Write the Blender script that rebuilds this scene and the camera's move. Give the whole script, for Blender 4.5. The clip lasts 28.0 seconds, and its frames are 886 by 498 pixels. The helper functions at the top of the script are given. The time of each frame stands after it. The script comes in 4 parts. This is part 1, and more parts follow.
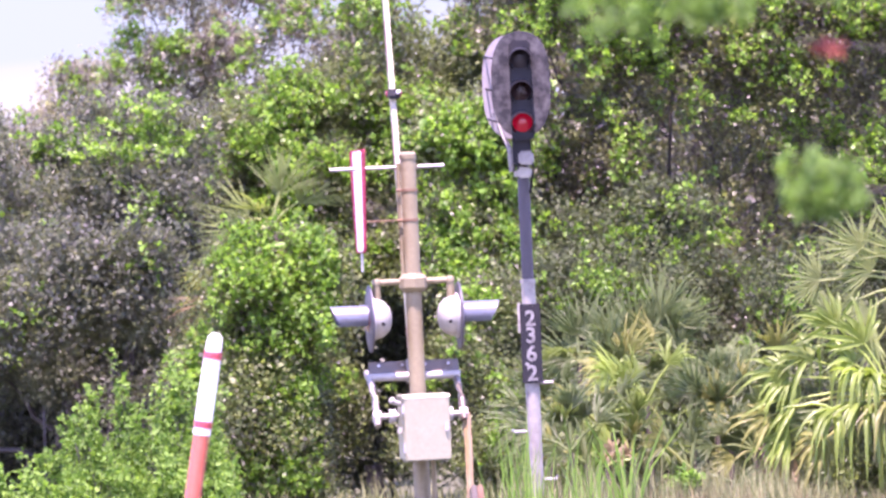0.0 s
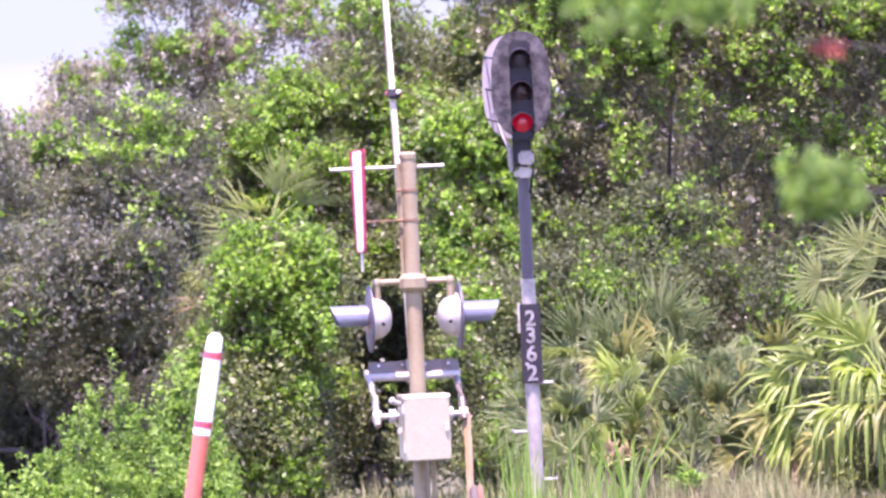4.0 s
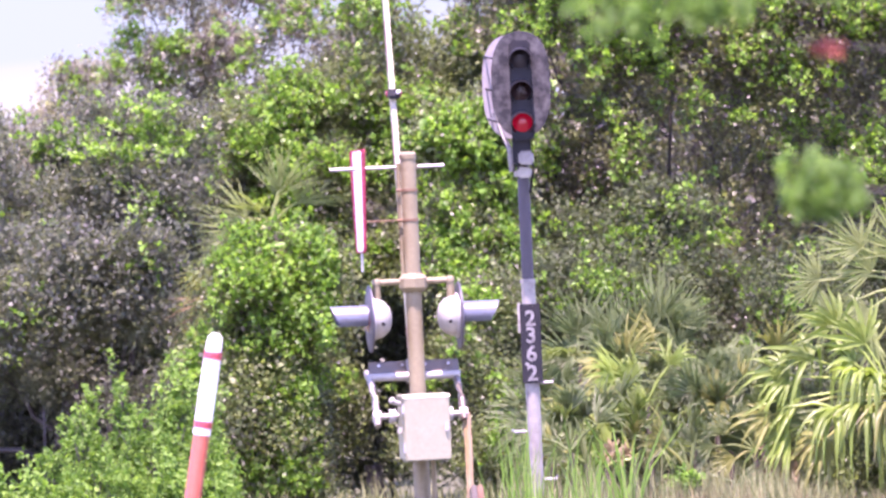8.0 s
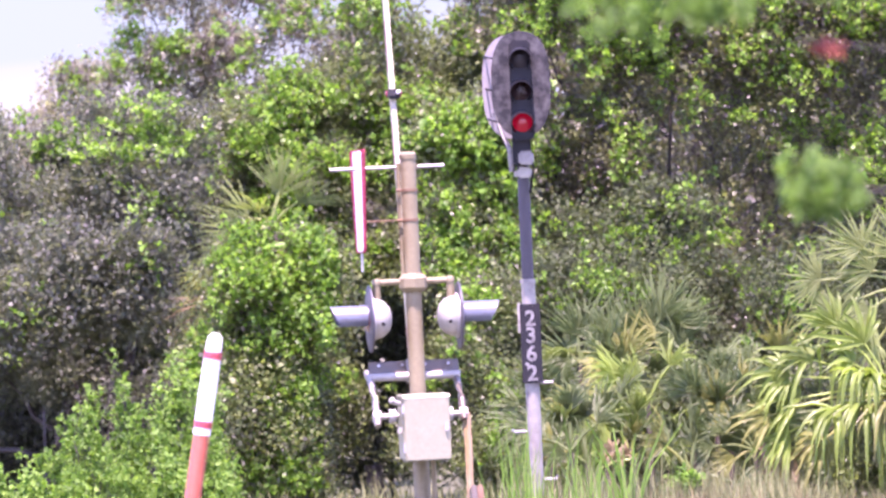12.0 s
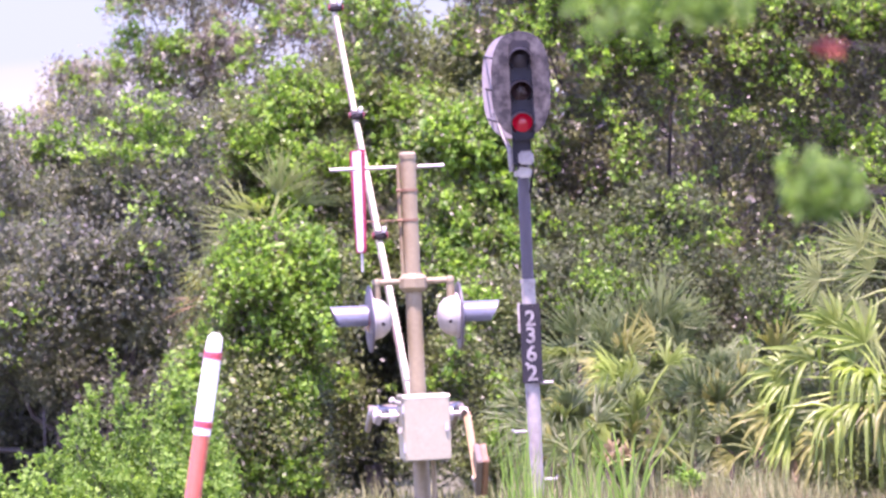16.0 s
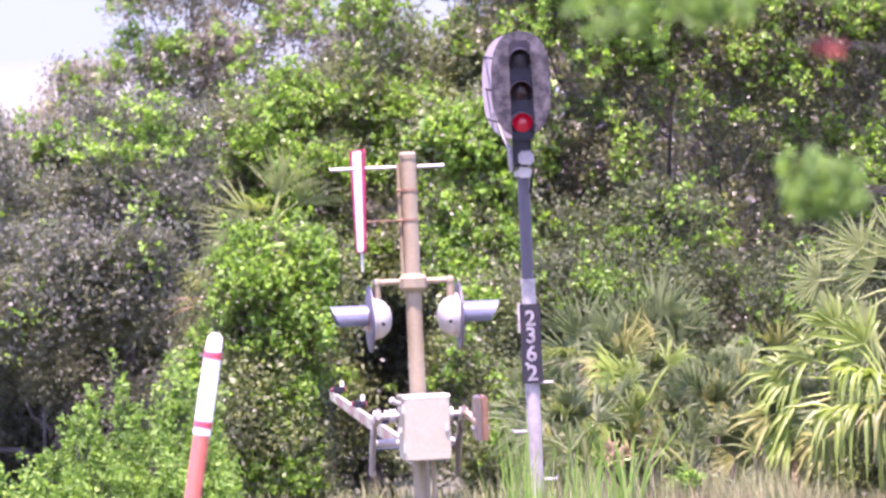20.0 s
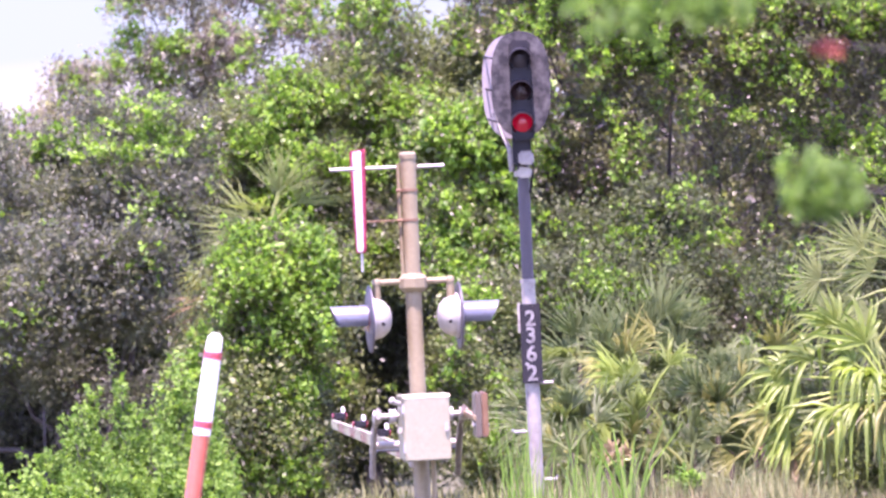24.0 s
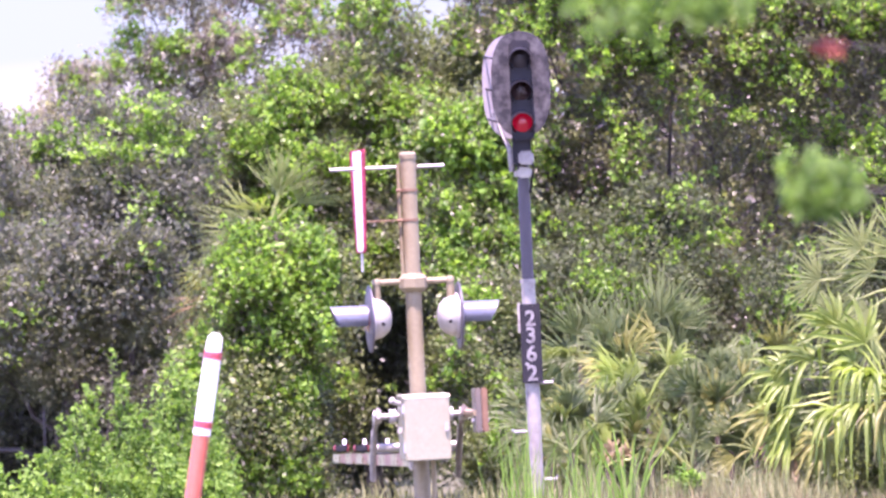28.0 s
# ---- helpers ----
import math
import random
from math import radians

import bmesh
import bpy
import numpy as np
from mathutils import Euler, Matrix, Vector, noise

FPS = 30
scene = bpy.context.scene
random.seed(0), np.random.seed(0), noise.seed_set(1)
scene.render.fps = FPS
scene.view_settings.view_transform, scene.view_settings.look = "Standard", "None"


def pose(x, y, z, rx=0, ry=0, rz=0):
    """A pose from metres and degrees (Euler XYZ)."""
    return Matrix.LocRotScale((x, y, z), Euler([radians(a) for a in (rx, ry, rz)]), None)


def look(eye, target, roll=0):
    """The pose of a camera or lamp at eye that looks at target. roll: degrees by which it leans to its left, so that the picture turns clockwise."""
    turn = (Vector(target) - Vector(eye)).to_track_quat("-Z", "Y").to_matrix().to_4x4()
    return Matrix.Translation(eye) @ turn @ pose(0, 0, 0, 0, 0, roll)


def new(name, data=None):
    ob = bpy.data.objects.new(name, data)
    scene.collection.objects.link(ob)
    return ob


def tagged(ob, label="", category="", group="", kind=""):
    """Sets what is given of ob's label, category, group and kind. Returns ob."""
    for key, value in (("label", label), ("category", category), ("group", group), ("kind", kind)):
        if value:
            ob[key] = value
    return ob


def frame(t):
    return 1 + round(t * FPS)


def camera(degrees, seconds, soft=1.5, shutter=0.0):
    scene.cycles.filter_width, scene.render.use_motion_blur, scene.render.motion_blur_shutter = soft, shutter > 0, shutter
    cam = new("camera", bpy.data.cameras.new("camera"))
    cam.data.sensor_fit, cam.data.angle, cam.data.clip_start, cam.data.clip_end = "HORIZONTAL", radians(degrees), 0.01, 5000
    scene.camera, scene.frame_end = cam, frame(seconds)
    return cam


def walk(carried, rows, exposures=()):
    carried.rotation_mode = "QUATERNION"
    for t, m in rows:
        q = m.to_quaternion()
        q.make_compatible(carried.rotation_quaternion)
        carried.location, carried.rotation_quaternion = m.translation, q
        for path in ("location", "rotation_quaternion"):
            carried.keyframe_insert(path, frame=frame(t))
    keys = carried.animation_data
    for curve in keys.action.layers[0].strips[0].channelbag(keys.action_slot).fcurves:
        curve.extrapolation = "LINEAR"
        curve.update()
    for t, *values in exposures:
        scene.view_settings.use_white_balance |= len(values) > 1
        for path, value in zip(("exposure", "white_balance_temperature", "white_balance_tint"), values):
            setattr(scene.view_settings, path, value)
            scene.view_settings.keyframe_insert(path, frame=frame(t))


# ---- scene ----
cam = camera(5.576, 28.0, soft=2.6)
cam.data.dof.use_dof = True
cam.data.dof.focus_distance = 76.0
cam.data.dof.aperture_fstop = 6.0
EYE = (0.0, 0.0, 2.2)
STAND = look(EYE, (0.0, 100.0, 2.815), -2.5)
STOPS, KELVIN, TINT = 2.84, 6330, 65
walk(cam, [(0.0, STAND), (28.0, STAND)], [(t, STOPS + d, KELVIN, TINT + e) for t, d, e in ((0.0, 0.0, 0), (12.5, 0.0, 0), (14.5, -0.16, 6), (15.0, -0.12, 5), (16.0, -0.04, 2), (17.0, 0.0, 0), (19.0, 0.03, 0), (28.0, 0.05, 0))])

# ---- world, sun ----
SUN_TO = Vector((-0.03, -0.32, 0.95)).normalized()
world = bpy.data.worlds.new("world")
scene.world = world
world.use_nodes = True
wt = world.node_tree
sky = wt.nodes.new("ShaderNodeTexSky")
sky.sky_type = "NISHITA"
sky.sun_disc = False
sky.sun_elevation = math.asin(SUN_TO.z)
sky.sun_rotation = math.atan2(SUN_TO.x, SUN_TO.y)
sky.air_density, sky.dust_density, sky.ozone_density = 0.75, 0.4, 1.0
wt.nodes["Background"].inputs["Strength"].default_value = 0.15
wt.links.new(sky.outputs[0], wt.nodes["Background"].inputs["Color"])

sun_data = bpy.data.lights.new("sun", "SUN")
sun_data.energy = 3.2
sun_data.angle = radians(0.53)
sun_data.color = (1.0, 0.95, 0.87)
sun = new("sun", sun_data)
sun.matrix_world = look(tuple(SUN_TO * 60), (0, 0, 0))


# ---- materials ----
def material(name, rough=0.6, metal=0.0, spec=0.5):
    m = bpy.data.materials.new(name)
    m.use_nodes = True
    b = m.node_tree.nodes["Principled BSDF"]
    b.inputs["Roughness"].default_value = rough
    b.inputs["Metallic"].default_value = metal
    b.inputs["Specular IOR Level"].default_value = spec
    return m, m.node_tree, b


def node(tree, kind, **inputs):
    n = tree.nodes.new(kind)
    for k, v in inputs.items():
        n.inputs[k].default_value = v
    return n


def ramp(tree, fac, stops):
    r = tree.nodes.new("ShaderNodeValToRGB")
    e = r.color_ramp.elements
    e[0].position, e[0].color = stops[0][0], (*stops[0][1], 1)
    e[1].position, e[1].color = stops[-1][0], (*stops[-1][1], 1)
    for p, c in stops[1:-1]:
        x = e.new(p)
        x.color = (*c, 1)
    tree.links.new(fac, r.inputs[0])
    return r.outputs[0]


def mixed(tree, fac, a, b, mode="MIX"):
    m = tree.nodes.new("ShaderNodeMix")
    m.data_type, m.blend_type = "RGBA", mode
    for sock, v in ((m.inputs[0], fac), (m.inputs[6], a), (m.inputs[7], b)):
        if hasattr(v, "links"):
            tree.links.new(v, sock)
        else:
            sock.default_value = v if isinstance(v, float) else (*v, 1)
    return m.outputs[2]


def painted(name, colour, stain, rough=0.5, metal=0.0, fine=40.0, coarse=4.0, amount=0.5, bump=0.15, spec=0.5):
    """Paint or metal with weathering at two scales and a fine relief."""
    m, t, b = material(name, rough, metal, spec)
    co = node(t, "ShaderNodeTexCoord")
    n1 = node(t, "ShaderNodeTexNoise", Scale=coarse, Detail=6.0, Roughness=0.65)
    n2 = node(t, "ShaderNodeTexNoise", Scale=fine, Detail=4.0)
    for n in (n1, n2):
        t.links.new(co.outputs["Object"], n.inputs["Vector"])
    f1 = ramp(t, n1.outputs["Fac"], [(0.42, (0, 0, 0)), (0.72, (amount,) * 3)])
    c1 = mixed(t, f1, colour, stain)
    f2 = ramp(t, n2.outputs["Fac"], [(0.3, (0.9,) * 3), (0.7, (1.05,) * 3)])
    c2 = mixed(t, 1.0, c1, f2, "MULTIPLY")
    t.links.new(c2, b.inputs["Base Color"])
    bp = node(t, "ShaderNodeBump", Strength=bump, Distance=0.004)
    t.links.new(n2.outputs["Fac"], bp.inputs["Height"])
    t.links.new(bp.outputs[0], b.inputs["Normal"])
    r2 = ramp(t, n1.outputs["Fac"], [(0.3, (max(rough - 0.12, 0.05),) * 3), (0.8, (min(rough + 0.2, 1),) * 3)])
    t.links.new(r2, b.inputs["Roughness"])
    return m


def leafy(name, dark, mid, light, rough=0.42, thin=0.32, spec=0.32, patch=1.3):
    """Leaves: each leaf its own tone, patches of new and old growth, light through the blade."""
    m, t, b = material(name, rough, 0.0, spec)
    geo = node(t, "ShaderNodeNewGeometry")
    co = node(t, "ShaderNodeTexCoord")
    big = node(t, "ShaderNodeTexNoise", Scale=patch, Detail=3.0)
    t.links.new(co.outputs["Object"], big.inputs["Vector"])
    add = t.nodes.new("ShaderNodeMath")
    add.operation = "MULTIPLY_ADD"
    t.links.new(geo.outputs["Random Per Island"], add.inputs[0])
    add.inputs[1].default_value = 0.95
    sub = t.nodes.new("ShaderNodeMath")
    sub.operation = "MULTIPLY_ADD"
    t.links.new(big.outputs["Fac"], sub.inputs[0])
    sub.inputs[1].default_value, sub.inputs[2].default_value = 1.5, -0.72
    t.links.new(sub.outputs[0], add.inputs[2])
    col = ramp(t, add.outputs[0], [(0.0, dark), (0.5, mid), (1.0, light)])
    t.links.new(col, b.inputs["Base Color"])
    tr = node(t, "ShaderNodeBsdfTranslucent")
    tcol = mixed(t, 1.0, col, (1.25, 1.35, 0.7), "MULTIPLY")
    t.links.new(tcol, tr.inputs["Color"])
    mx = node(t, "ShaderNodeMixShader", Fac=min(thin + 0.06, 0.5))
    t.links.new(b.outputs[0], mx.inputs[1])
    t.links.new(tr.outputs[0], mx.inputs[2])
    t.links.new(mx.outputs[0], t.nodes["Material Output"].inputs["Surface"])
    return m


def glowing(name, colour, strength, deep=(0.3, 0.01, 0.01)):
    m, t, b = material(name, 0.25)
    b.inputs["Base Color"].default_value = (*deep, 1)
    b.inputs["Emission Color"].default_value = (*colour, 1)
    b.inputs["Emission Strength"].default_value = strength
    return m


TAN_PAINT = painted("tan_mast_paint", (0.175, 0.147, 0.078), (0.118, 0.094, 0.048), 0.62)
SILVER_PAINT = painted("aluminium_paint", (0.32, 0.308, 0.265), (0.215, 0.198, 0.168), 0.45, 0.2)
BOX_PAINT = painted("mechanism_paint", (0.226, 0.221, 0.142), (0.184, 0.172, 0.104), 0.5, 0.05, coarse=3.0, amount=0.6)
GALVANISED = painted("galvanised_steel", (0.35, 0.34, 0.325), (0.23, 0.22, 0.2), 0.4, 0.25)
BLACK_PAINT = painted("black_paint", (0.008, 0.008, 0.01), (0.02, 0.018, 0.018), 0.6, spec=0.25)
VISOR_PAINT = painted("visor_paint", (0.115, 0.125, 0.15), (0.078, 0.081, 0.095), 0.4, 0.35)
GREY_PLATE = painted("weathered_grey_plate", (0.009, 0.0085, 0.009), (0.085, 0.083, 0.078), 0.68, 0.0, coarse=8.5, amount=1.0, spec=0.3)
# Upper pole: dark grey, with the signal head's shadow put into its colour.
SHADED_POLE = painted("shadowed_pole_paint", (0.032, 0.027, 0.031), (0.062, 0.054, 0.06), 0.55)
PALE_PLATE = painted("pale_grey_plate", (0.22, 0.205, 0.2), (0.14, 0.127, 0.127), 0.55, 0.05)
POLE_METAL = painted("signal_pole_metal", (0.225, 0.212, 0.178), (0.1, 0.082, 0.072), 0.5, 0.1, coarse=6.0, amount=0.85)
ARM_WHITE = painted("weathered_white_arm", (0.31, 0.292, 0.195), (0.225, 0.202, 0.13), 0.3, coarse=6.0, amount=0.7, spec=0.55)
WHITE_SHEET = painted("white_reflective_sheet", (0.74, 0.72, 0.72), (0.6, 0.57, 0.55), 0.3)
RED_SHEET = painted("red_reflective_sheet", (0.33, 0.035, 0.045), (0.28, 0.05, 0.05), 0.35)
BAND_RUST = painted("rusted_iron", (0.13, 0.07, 0.035), (0.21, 0.125, 0.07), 0.75, 0.0, amount=0.8)
RED_PANEL = painted("faded_red_panel", (0.36, 0.03, 0.07), (0.3, 0.05, 0.06), 0.85, spec=0.1)
ORANGE_POST = painted("faded_orange_plastic", (0.35, 0.075, 0.042), (0.37, 0.12, 0.075), 0.4)
GREYED_IRON = painted("greyed_iron", (0.082, 0.068, 0.05), (0.13, 0.09, 0.055), 0.38, amount=0.8)
RUST = painted("rusted_iron", (0.125, 0.062, 0.026), (0.2, 0.115, 0.06), 0.42, 0.0, amount=0.8)
WORN_IRON = painted("worn_iron", (0.215, 0.158, 0.075), (0.18, 0.1, 0.045), 0.42, amount=0.8)
DIGIT_WHITE = painted("white_digit", (0.17, 0.165, 0.155), (0.06, 0.057, 0.052), 0.6, coarse=9.0, amount=0.9)
LENS_RED = glowing("lit_red_lens", (1.0, 0.02, 0.06), 0.03, (0.16, 0.004, 0.012))
LENS_DARK = painted("unlit_lens", (0.02, 0.017, 0.02), (0.03, 0.02, 0.022), 0.35, spec=0.3)
LENS_AMBER = painted("unlit_amber_lens", (0.026, 0.013, 0.014), (0.022, 0.013, 0.015), 0.35, spec=0.3)
LAMP_RED = painted("red_lamp_lens", (0.16, 0.015, 0.02), (0.12, 0.03, 0.03), 0.15)
DISC_PAINT = painted("faded_black_disc", (0.035, 0.034, 0.04), (0.08, 0.075, 0.08), 0.55, amount=0.8)
STRIPE_RED = painted("faded_red_stripe", (0.22, 0.085, 0.08), (0.22, 0.13, 0.115), 0.32, coarse=7.0, amount=0.9, spec=0.6)
CONCRETE = painted("concrete", (0.38, 0.36, 0.33), (0.22, 0.2, 0.18), 0.85)
BARK = painted("grey_bark", (0.03, 0.025, 0.022), (0.062, 0.054, 0.047), 0.9, fine=25.0, coarse=5.0, amount=0.8, bump=0.6)
PALM_BARK = painted("palm_boot_bark", (0.05, 0.036, 0.026), (0.09, 0.07, 0.05), 0.9, bump=0.6)
SKY_GLOW, sky_tree, sky_b = material("hazy_sky", 1.0, 0.0, 0.0)
sky_co = node(sky_tree, "ShaderNodeTexCoord")
sky_map = node(sky_tree, "ShaderNodeMapping", Scale=(0.012, 0.012, 0.05))
sky_tree.links.new(sky_co.outputs["Object"], sky_map.inputs["Vector"])
sky_noise = node(sky_tree, "ShaderNodeTexNoise", Scale=1.0, Detail=5.0, Roughness=0.5)
sky_tree.links.new(sky_map.outputs[0], sky_noise.inputs["Vector"])
sky_sep = node(sky_tree, "ShaderNodeSeparateXYZ")
sky_tree.links.new(sky_co.outputs["Object"], sky_sep.inputs[0])
sky_sum = node(sky_tree, "ShaderNodeMath")
sky_sum.operation = "MULTIPLY_ADD"
sky_tree.links.new(sky_sep.outputs["Z"], sky_sum.inputs[0])
sky_sum.inputs[1].default_value = 0.02
sky_tree.links.new(sky_noise.outputs["Fac"], sky_sum.inputs[2])
sky_col = ramp(sky_tree, sky_sum.outputs[0], [(0.84, (0.142, 0.164, 0.148)), (1.5, (0.098, 0.14, 0.147))])
sky_b.inputs["Base Color"].default_value = (0, 0, 0, 1)
sky_tree.links.new(sky_col, sky_b.inputs["Emission Color"])
sky_b.inputs["Emission Strength"].default_value = 1.0
INSECT = painted("yellow_wing", (0.8, 0.85, 0.1), (0.8, 0.75, 0.08), 0.6)

OAK_LEAF = leafy("dark_oak_leaf", (0.05, 0.053, 0.046), (0.092, 0.105, 0.074), (0.155, 0.18, 0.11), 0.42, 0.42, 0.28)
HEDGE_LEAF = leafy("mixed_wood_leaf", (0.054, 0.054, 0.038), (0.094, 0.12, 0.048), (0.17, 0.22, 0.075), 0.42, 0.42, 0.34)
VINE_LEAF = leafy("vine_leaf", (0.05, 0.115, 0.015), (0.112, 0.235, 0.028), (0.215, 0.375, 0.052), 0.42, 0.45, 0.3)
DULL_LEAF = leafy("dull_green_leaf", (0.034, 0.042, 0.024), (0.06, 0.08, 0.038), (0.105, 0.14, 0.06), 0.5, 0.4, 0.2)
OLIVE_LEAF = leafy("olive_leaf", (0.054, 0.045, 0.048), (0.088, 0.09, 0.056), (0.17, 0.2, 0.072), 0.38, 0.42, 0.38)
GREY_LEAF = leafy("grey_twig_leaf", (0.09, 0.078, 0.083), (0.17, 0.16, 0.136), (0.29, 0.3, 0.19), 0.5, 0.45)
SHRUB_LEAF = leafy("light_shrub_leaf", (0.055, 0.115, 0.02), (0.115, 0.225, 0.036), (0.205, 0.335, 0.065), 0.5, 0.45, 0.2)
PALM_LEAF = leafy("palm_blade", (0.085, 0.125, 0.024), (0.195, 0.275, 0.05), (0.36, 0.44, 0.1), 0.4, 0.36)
# Darker, greyer copy of the palm blade: the palmettos' shade is in the colour.
PALM_SHADE = leafy("shaded_palm_blade", (0.06, 0.086, 0.028), (0.122, 0.166, 0.057), (0.235, 0.285, 0.11), 0.4, 0.36)
PALM_PALE = leafy("pale_palm_blade", (0.1, 0.13, 0.045), (0.21, 0.262, 0.085), (0.37, 0.42, 0.15), 0.45, 0.42, 0.25)
PALM_YELLOW = leafy("ageing_palm_blade", (0.11, 0.118, 0.03), (0.21, 0.225, 0.056), (0.34, 0.35, 0.1), 0.42, 0.3)
PALM_DRY = leafy("dry_palm_blade", (0.15, 0.105, 0.055), (0.27, 0.205, 0.1), (0.4, 0.32, 0.17), 0.7, 0.2)
GRASS_GREEN = leafy("green_grass_blade", (0.055, 0.062, 0.022), (0.13, 0.147, 0.05), (0.28, 0.28, 0.12), 0.5, 0.2)
GRASS_DRY = leafy("dry_grass_blade", (0.085, 0.066, 0.032), (0.16, 0.124, 0.06), (0.265, 0.21, 0.105), 0.75, 0.06, 0.2)
NEAR_LEAF = leafy("fresh_needle_leaf", (0.055, 0.12, 0.02), (0.112, 0.215, 0.04), (0.19, 0.32, 0.07), 0.5, 0.42)
RED_LEAF = leafy("red_autumn_leaf", (0.13, 0.025, 0.018), (0.2, 0.045, 0.035), (0.26, 0.08, 0.05), 0.6, 0.2)

ground_mat, gt, gb = material("rough_ground", 0.95)
gco = node(gt, "ShaderNodeTexCoord")
gn1 = node(gt, "ShaderNodeTexNoise", Scale=0.6, Detail=8.0)
gn2 = node(gt, "ShaderNodeTexNoise", Scale=18.0, Detail=6.0)
for gn in (gn1, gn2):
    gt.links.new(gco.outputs["Object"], gn.inputs["Vector"])
gc = mixed(gt, 0.5, ramp(gt, gn1.outputs["Fac"], [(0.35, (0.035, 0.05, 0.018)), (0.65, (0.085, 0.085, 0.04))]),
           ramp(gt, gn2.outputs["Fac"], [(0.3, (0.025, 0.032, 0.012)), (0.7, (0.1, 0.1, 0.045))]))
gt.links.new(gc, gb.inputs["Base Color"])
gbump = node(gt, "ShaderNodeBump", Strength=0.6, Distance=0.05)
gt.links.new(gn2.outputs["Fac"], gbump.inputs["Height"])
gt.links.new(gbump.outputs[0], gb.inputs["Normal"])


# ---- mesh helpers ----
def part(name, shape, mat, parent=None, label="", at=None):
    """Link a bmesh or a mesh as one object, under parent if given."""
    if isinstance(shape, bmesh.types.BMesh):
        me = bpy.data.meshes.new(name)
        shape.to_mesh(me)
        shape.free()
    else:
        me = shape
    if not me.materials:
        for x in (mat if isinstance(mat, (list, tuple)) else [mat]):
            me.materials.append(x)
    ob = new(name, me)
    if parent is not None:
        ob.parent = parent
    if at is not None:
        ob.matrix_basis = at
    if label:
        tagged(ob, label)
    return ob


def thing(name, at, label, category, group="", kind=""):
    ob = new(name)
    ob.empty_display_size = 0.1
    ob.matrix_basis = at
    return tagged(ob, label, category, group, kind)


def smooth(bm, angle=40):
    for f in bm.faces:
        f.smooth = True
    for e in bm.edges:
        if len(e.link_faces) == 2 and e.calc_face_angle(0) > radians(angle):
            e.smooth = False
    return bm


def block(size, centre=(0, 0, 0), bevel=0.01, turn=None, bm=None):
    """A box with rounded edges."""
    b = bmesh.new()
    bmesh.ops.create_cube(b, size=1.0)
    bmesh.ops.scale(b, vec=size, verts=b.verts)
    if bevel:
        bmesh.ops.bevel(b, geom=b.edges[:], offset=min(bevel, min(size) * 0.45), segments=2, affect="EDGES")
    if turn is not None:
        b.transform(turn)
    bmesh.ops.translate(b, vec=centre, verts=b.verts)
    return joined(bm, smooth(b))


def joined(bm, b):
    if bm is None:
        return b
    me = bpy.data.meshes.new("join")
    b.to_mesh(me)
    b.free()
    bm.from_mesh(me)
    bpy.data.meshes.remove(me)
    return bm


def pipe(points, radii, sides=16, bm=None):
    """A tube through points, with a radius at each, capped."""
    b = bmesh.new()
    pts = [Vector(p) for p in points]
    rings = []
    for i, p in enumerate(pts):
        d = (pts[min(i + 1, len(pts) - 1)] - pts[max(i - 1, 0)]).normalized()
        side = d.cross(Vector((0, 0, 1)) if abs(d.z) < 0.9 else Vector((1, 0, 0))).normalized()
        up = side.cross(d)
        rings.append([b.verts.new(p + radii[i] * (math.cos(a) * side + math.sin(a) * up))
                      for a in (2 * math.pi * k / sides for k in range(sides))])
    for r0, r1 in zip(rings, rings[1:]):
        for k in range(sides):
            b.faces.new((r0[k], r0[(k + 1) % sides], r1[(k + 1) % sides], r1[k]))
    b.faces.new(rings[0][::-1])
    b.faces.new(rings[-1])
    bmesh.ops.recalc_face_normals(b, faces=b.faces)
    return joined(bm, smooth(b))


def lathe(profile, sides=32, turn=None, bm=None):
    """Spin (radius, height) pairs round z."""
    b = bmesh.new()
    rings = []
    for r, h in profile:
        if r < 1e-6:
            rings.append([b.verts.new((0, 0, h))])
        else:
            rings.append([b.verts.new((r * math.cos(2 * math.pi * k / sides), r * math.sin(2 * math.pi * k / sides), h)) for k in range(sides)])
    for r0, r1 in zip(rings, rings[1:]):
        for k in range(sides):
            q = [r0[k % len(r0)], r0[(k + 1) % len(r0)], r1[(k + 1) % len(r1)], r1[k % len(r1)]]
            q = list(dict.fromkeys(q))
            if len(q) > 2:
                b.faces.new(q)
    bmesh.ops.recalc_face_normals(b, faces=b.faces)
    if turn is not None:
        b.transform(turn)
    return joined(bm, smooth(b))


def prism(outline, thick, turn=None, bevel=0.004, bm=None):
    """A flat plate: outline in x, z, thickness along y."""
    b = bmesh.new()
    front = [b.verts.new((x, -thick / 2, z)) for x, z in outline]
    back = [b.verts.new((x, thick / 2, z)) for x, z in outline]
    b.faces.new(front)
    b.faces.new(back[::-1])
    n = len(outline)
    for k in range(n):
        b.faces.new((front[k], back[k], back[(k + 1) % n], front[(k + 1) % n]))
    bmesh.ops.recalc_face_normals(b, faces=b.faces)
    if bevel:
        rim = [e for e in b.edges if len({round(v.co.y, 5) for v in e.verts}) == 1]
        bmesh.ops.bevel(b, geom=rim, offset=bevel, segments=2, affect="EDGES")
    if turn is not None:
        b.transform(turn)
    return joined(bm, smooth(b))


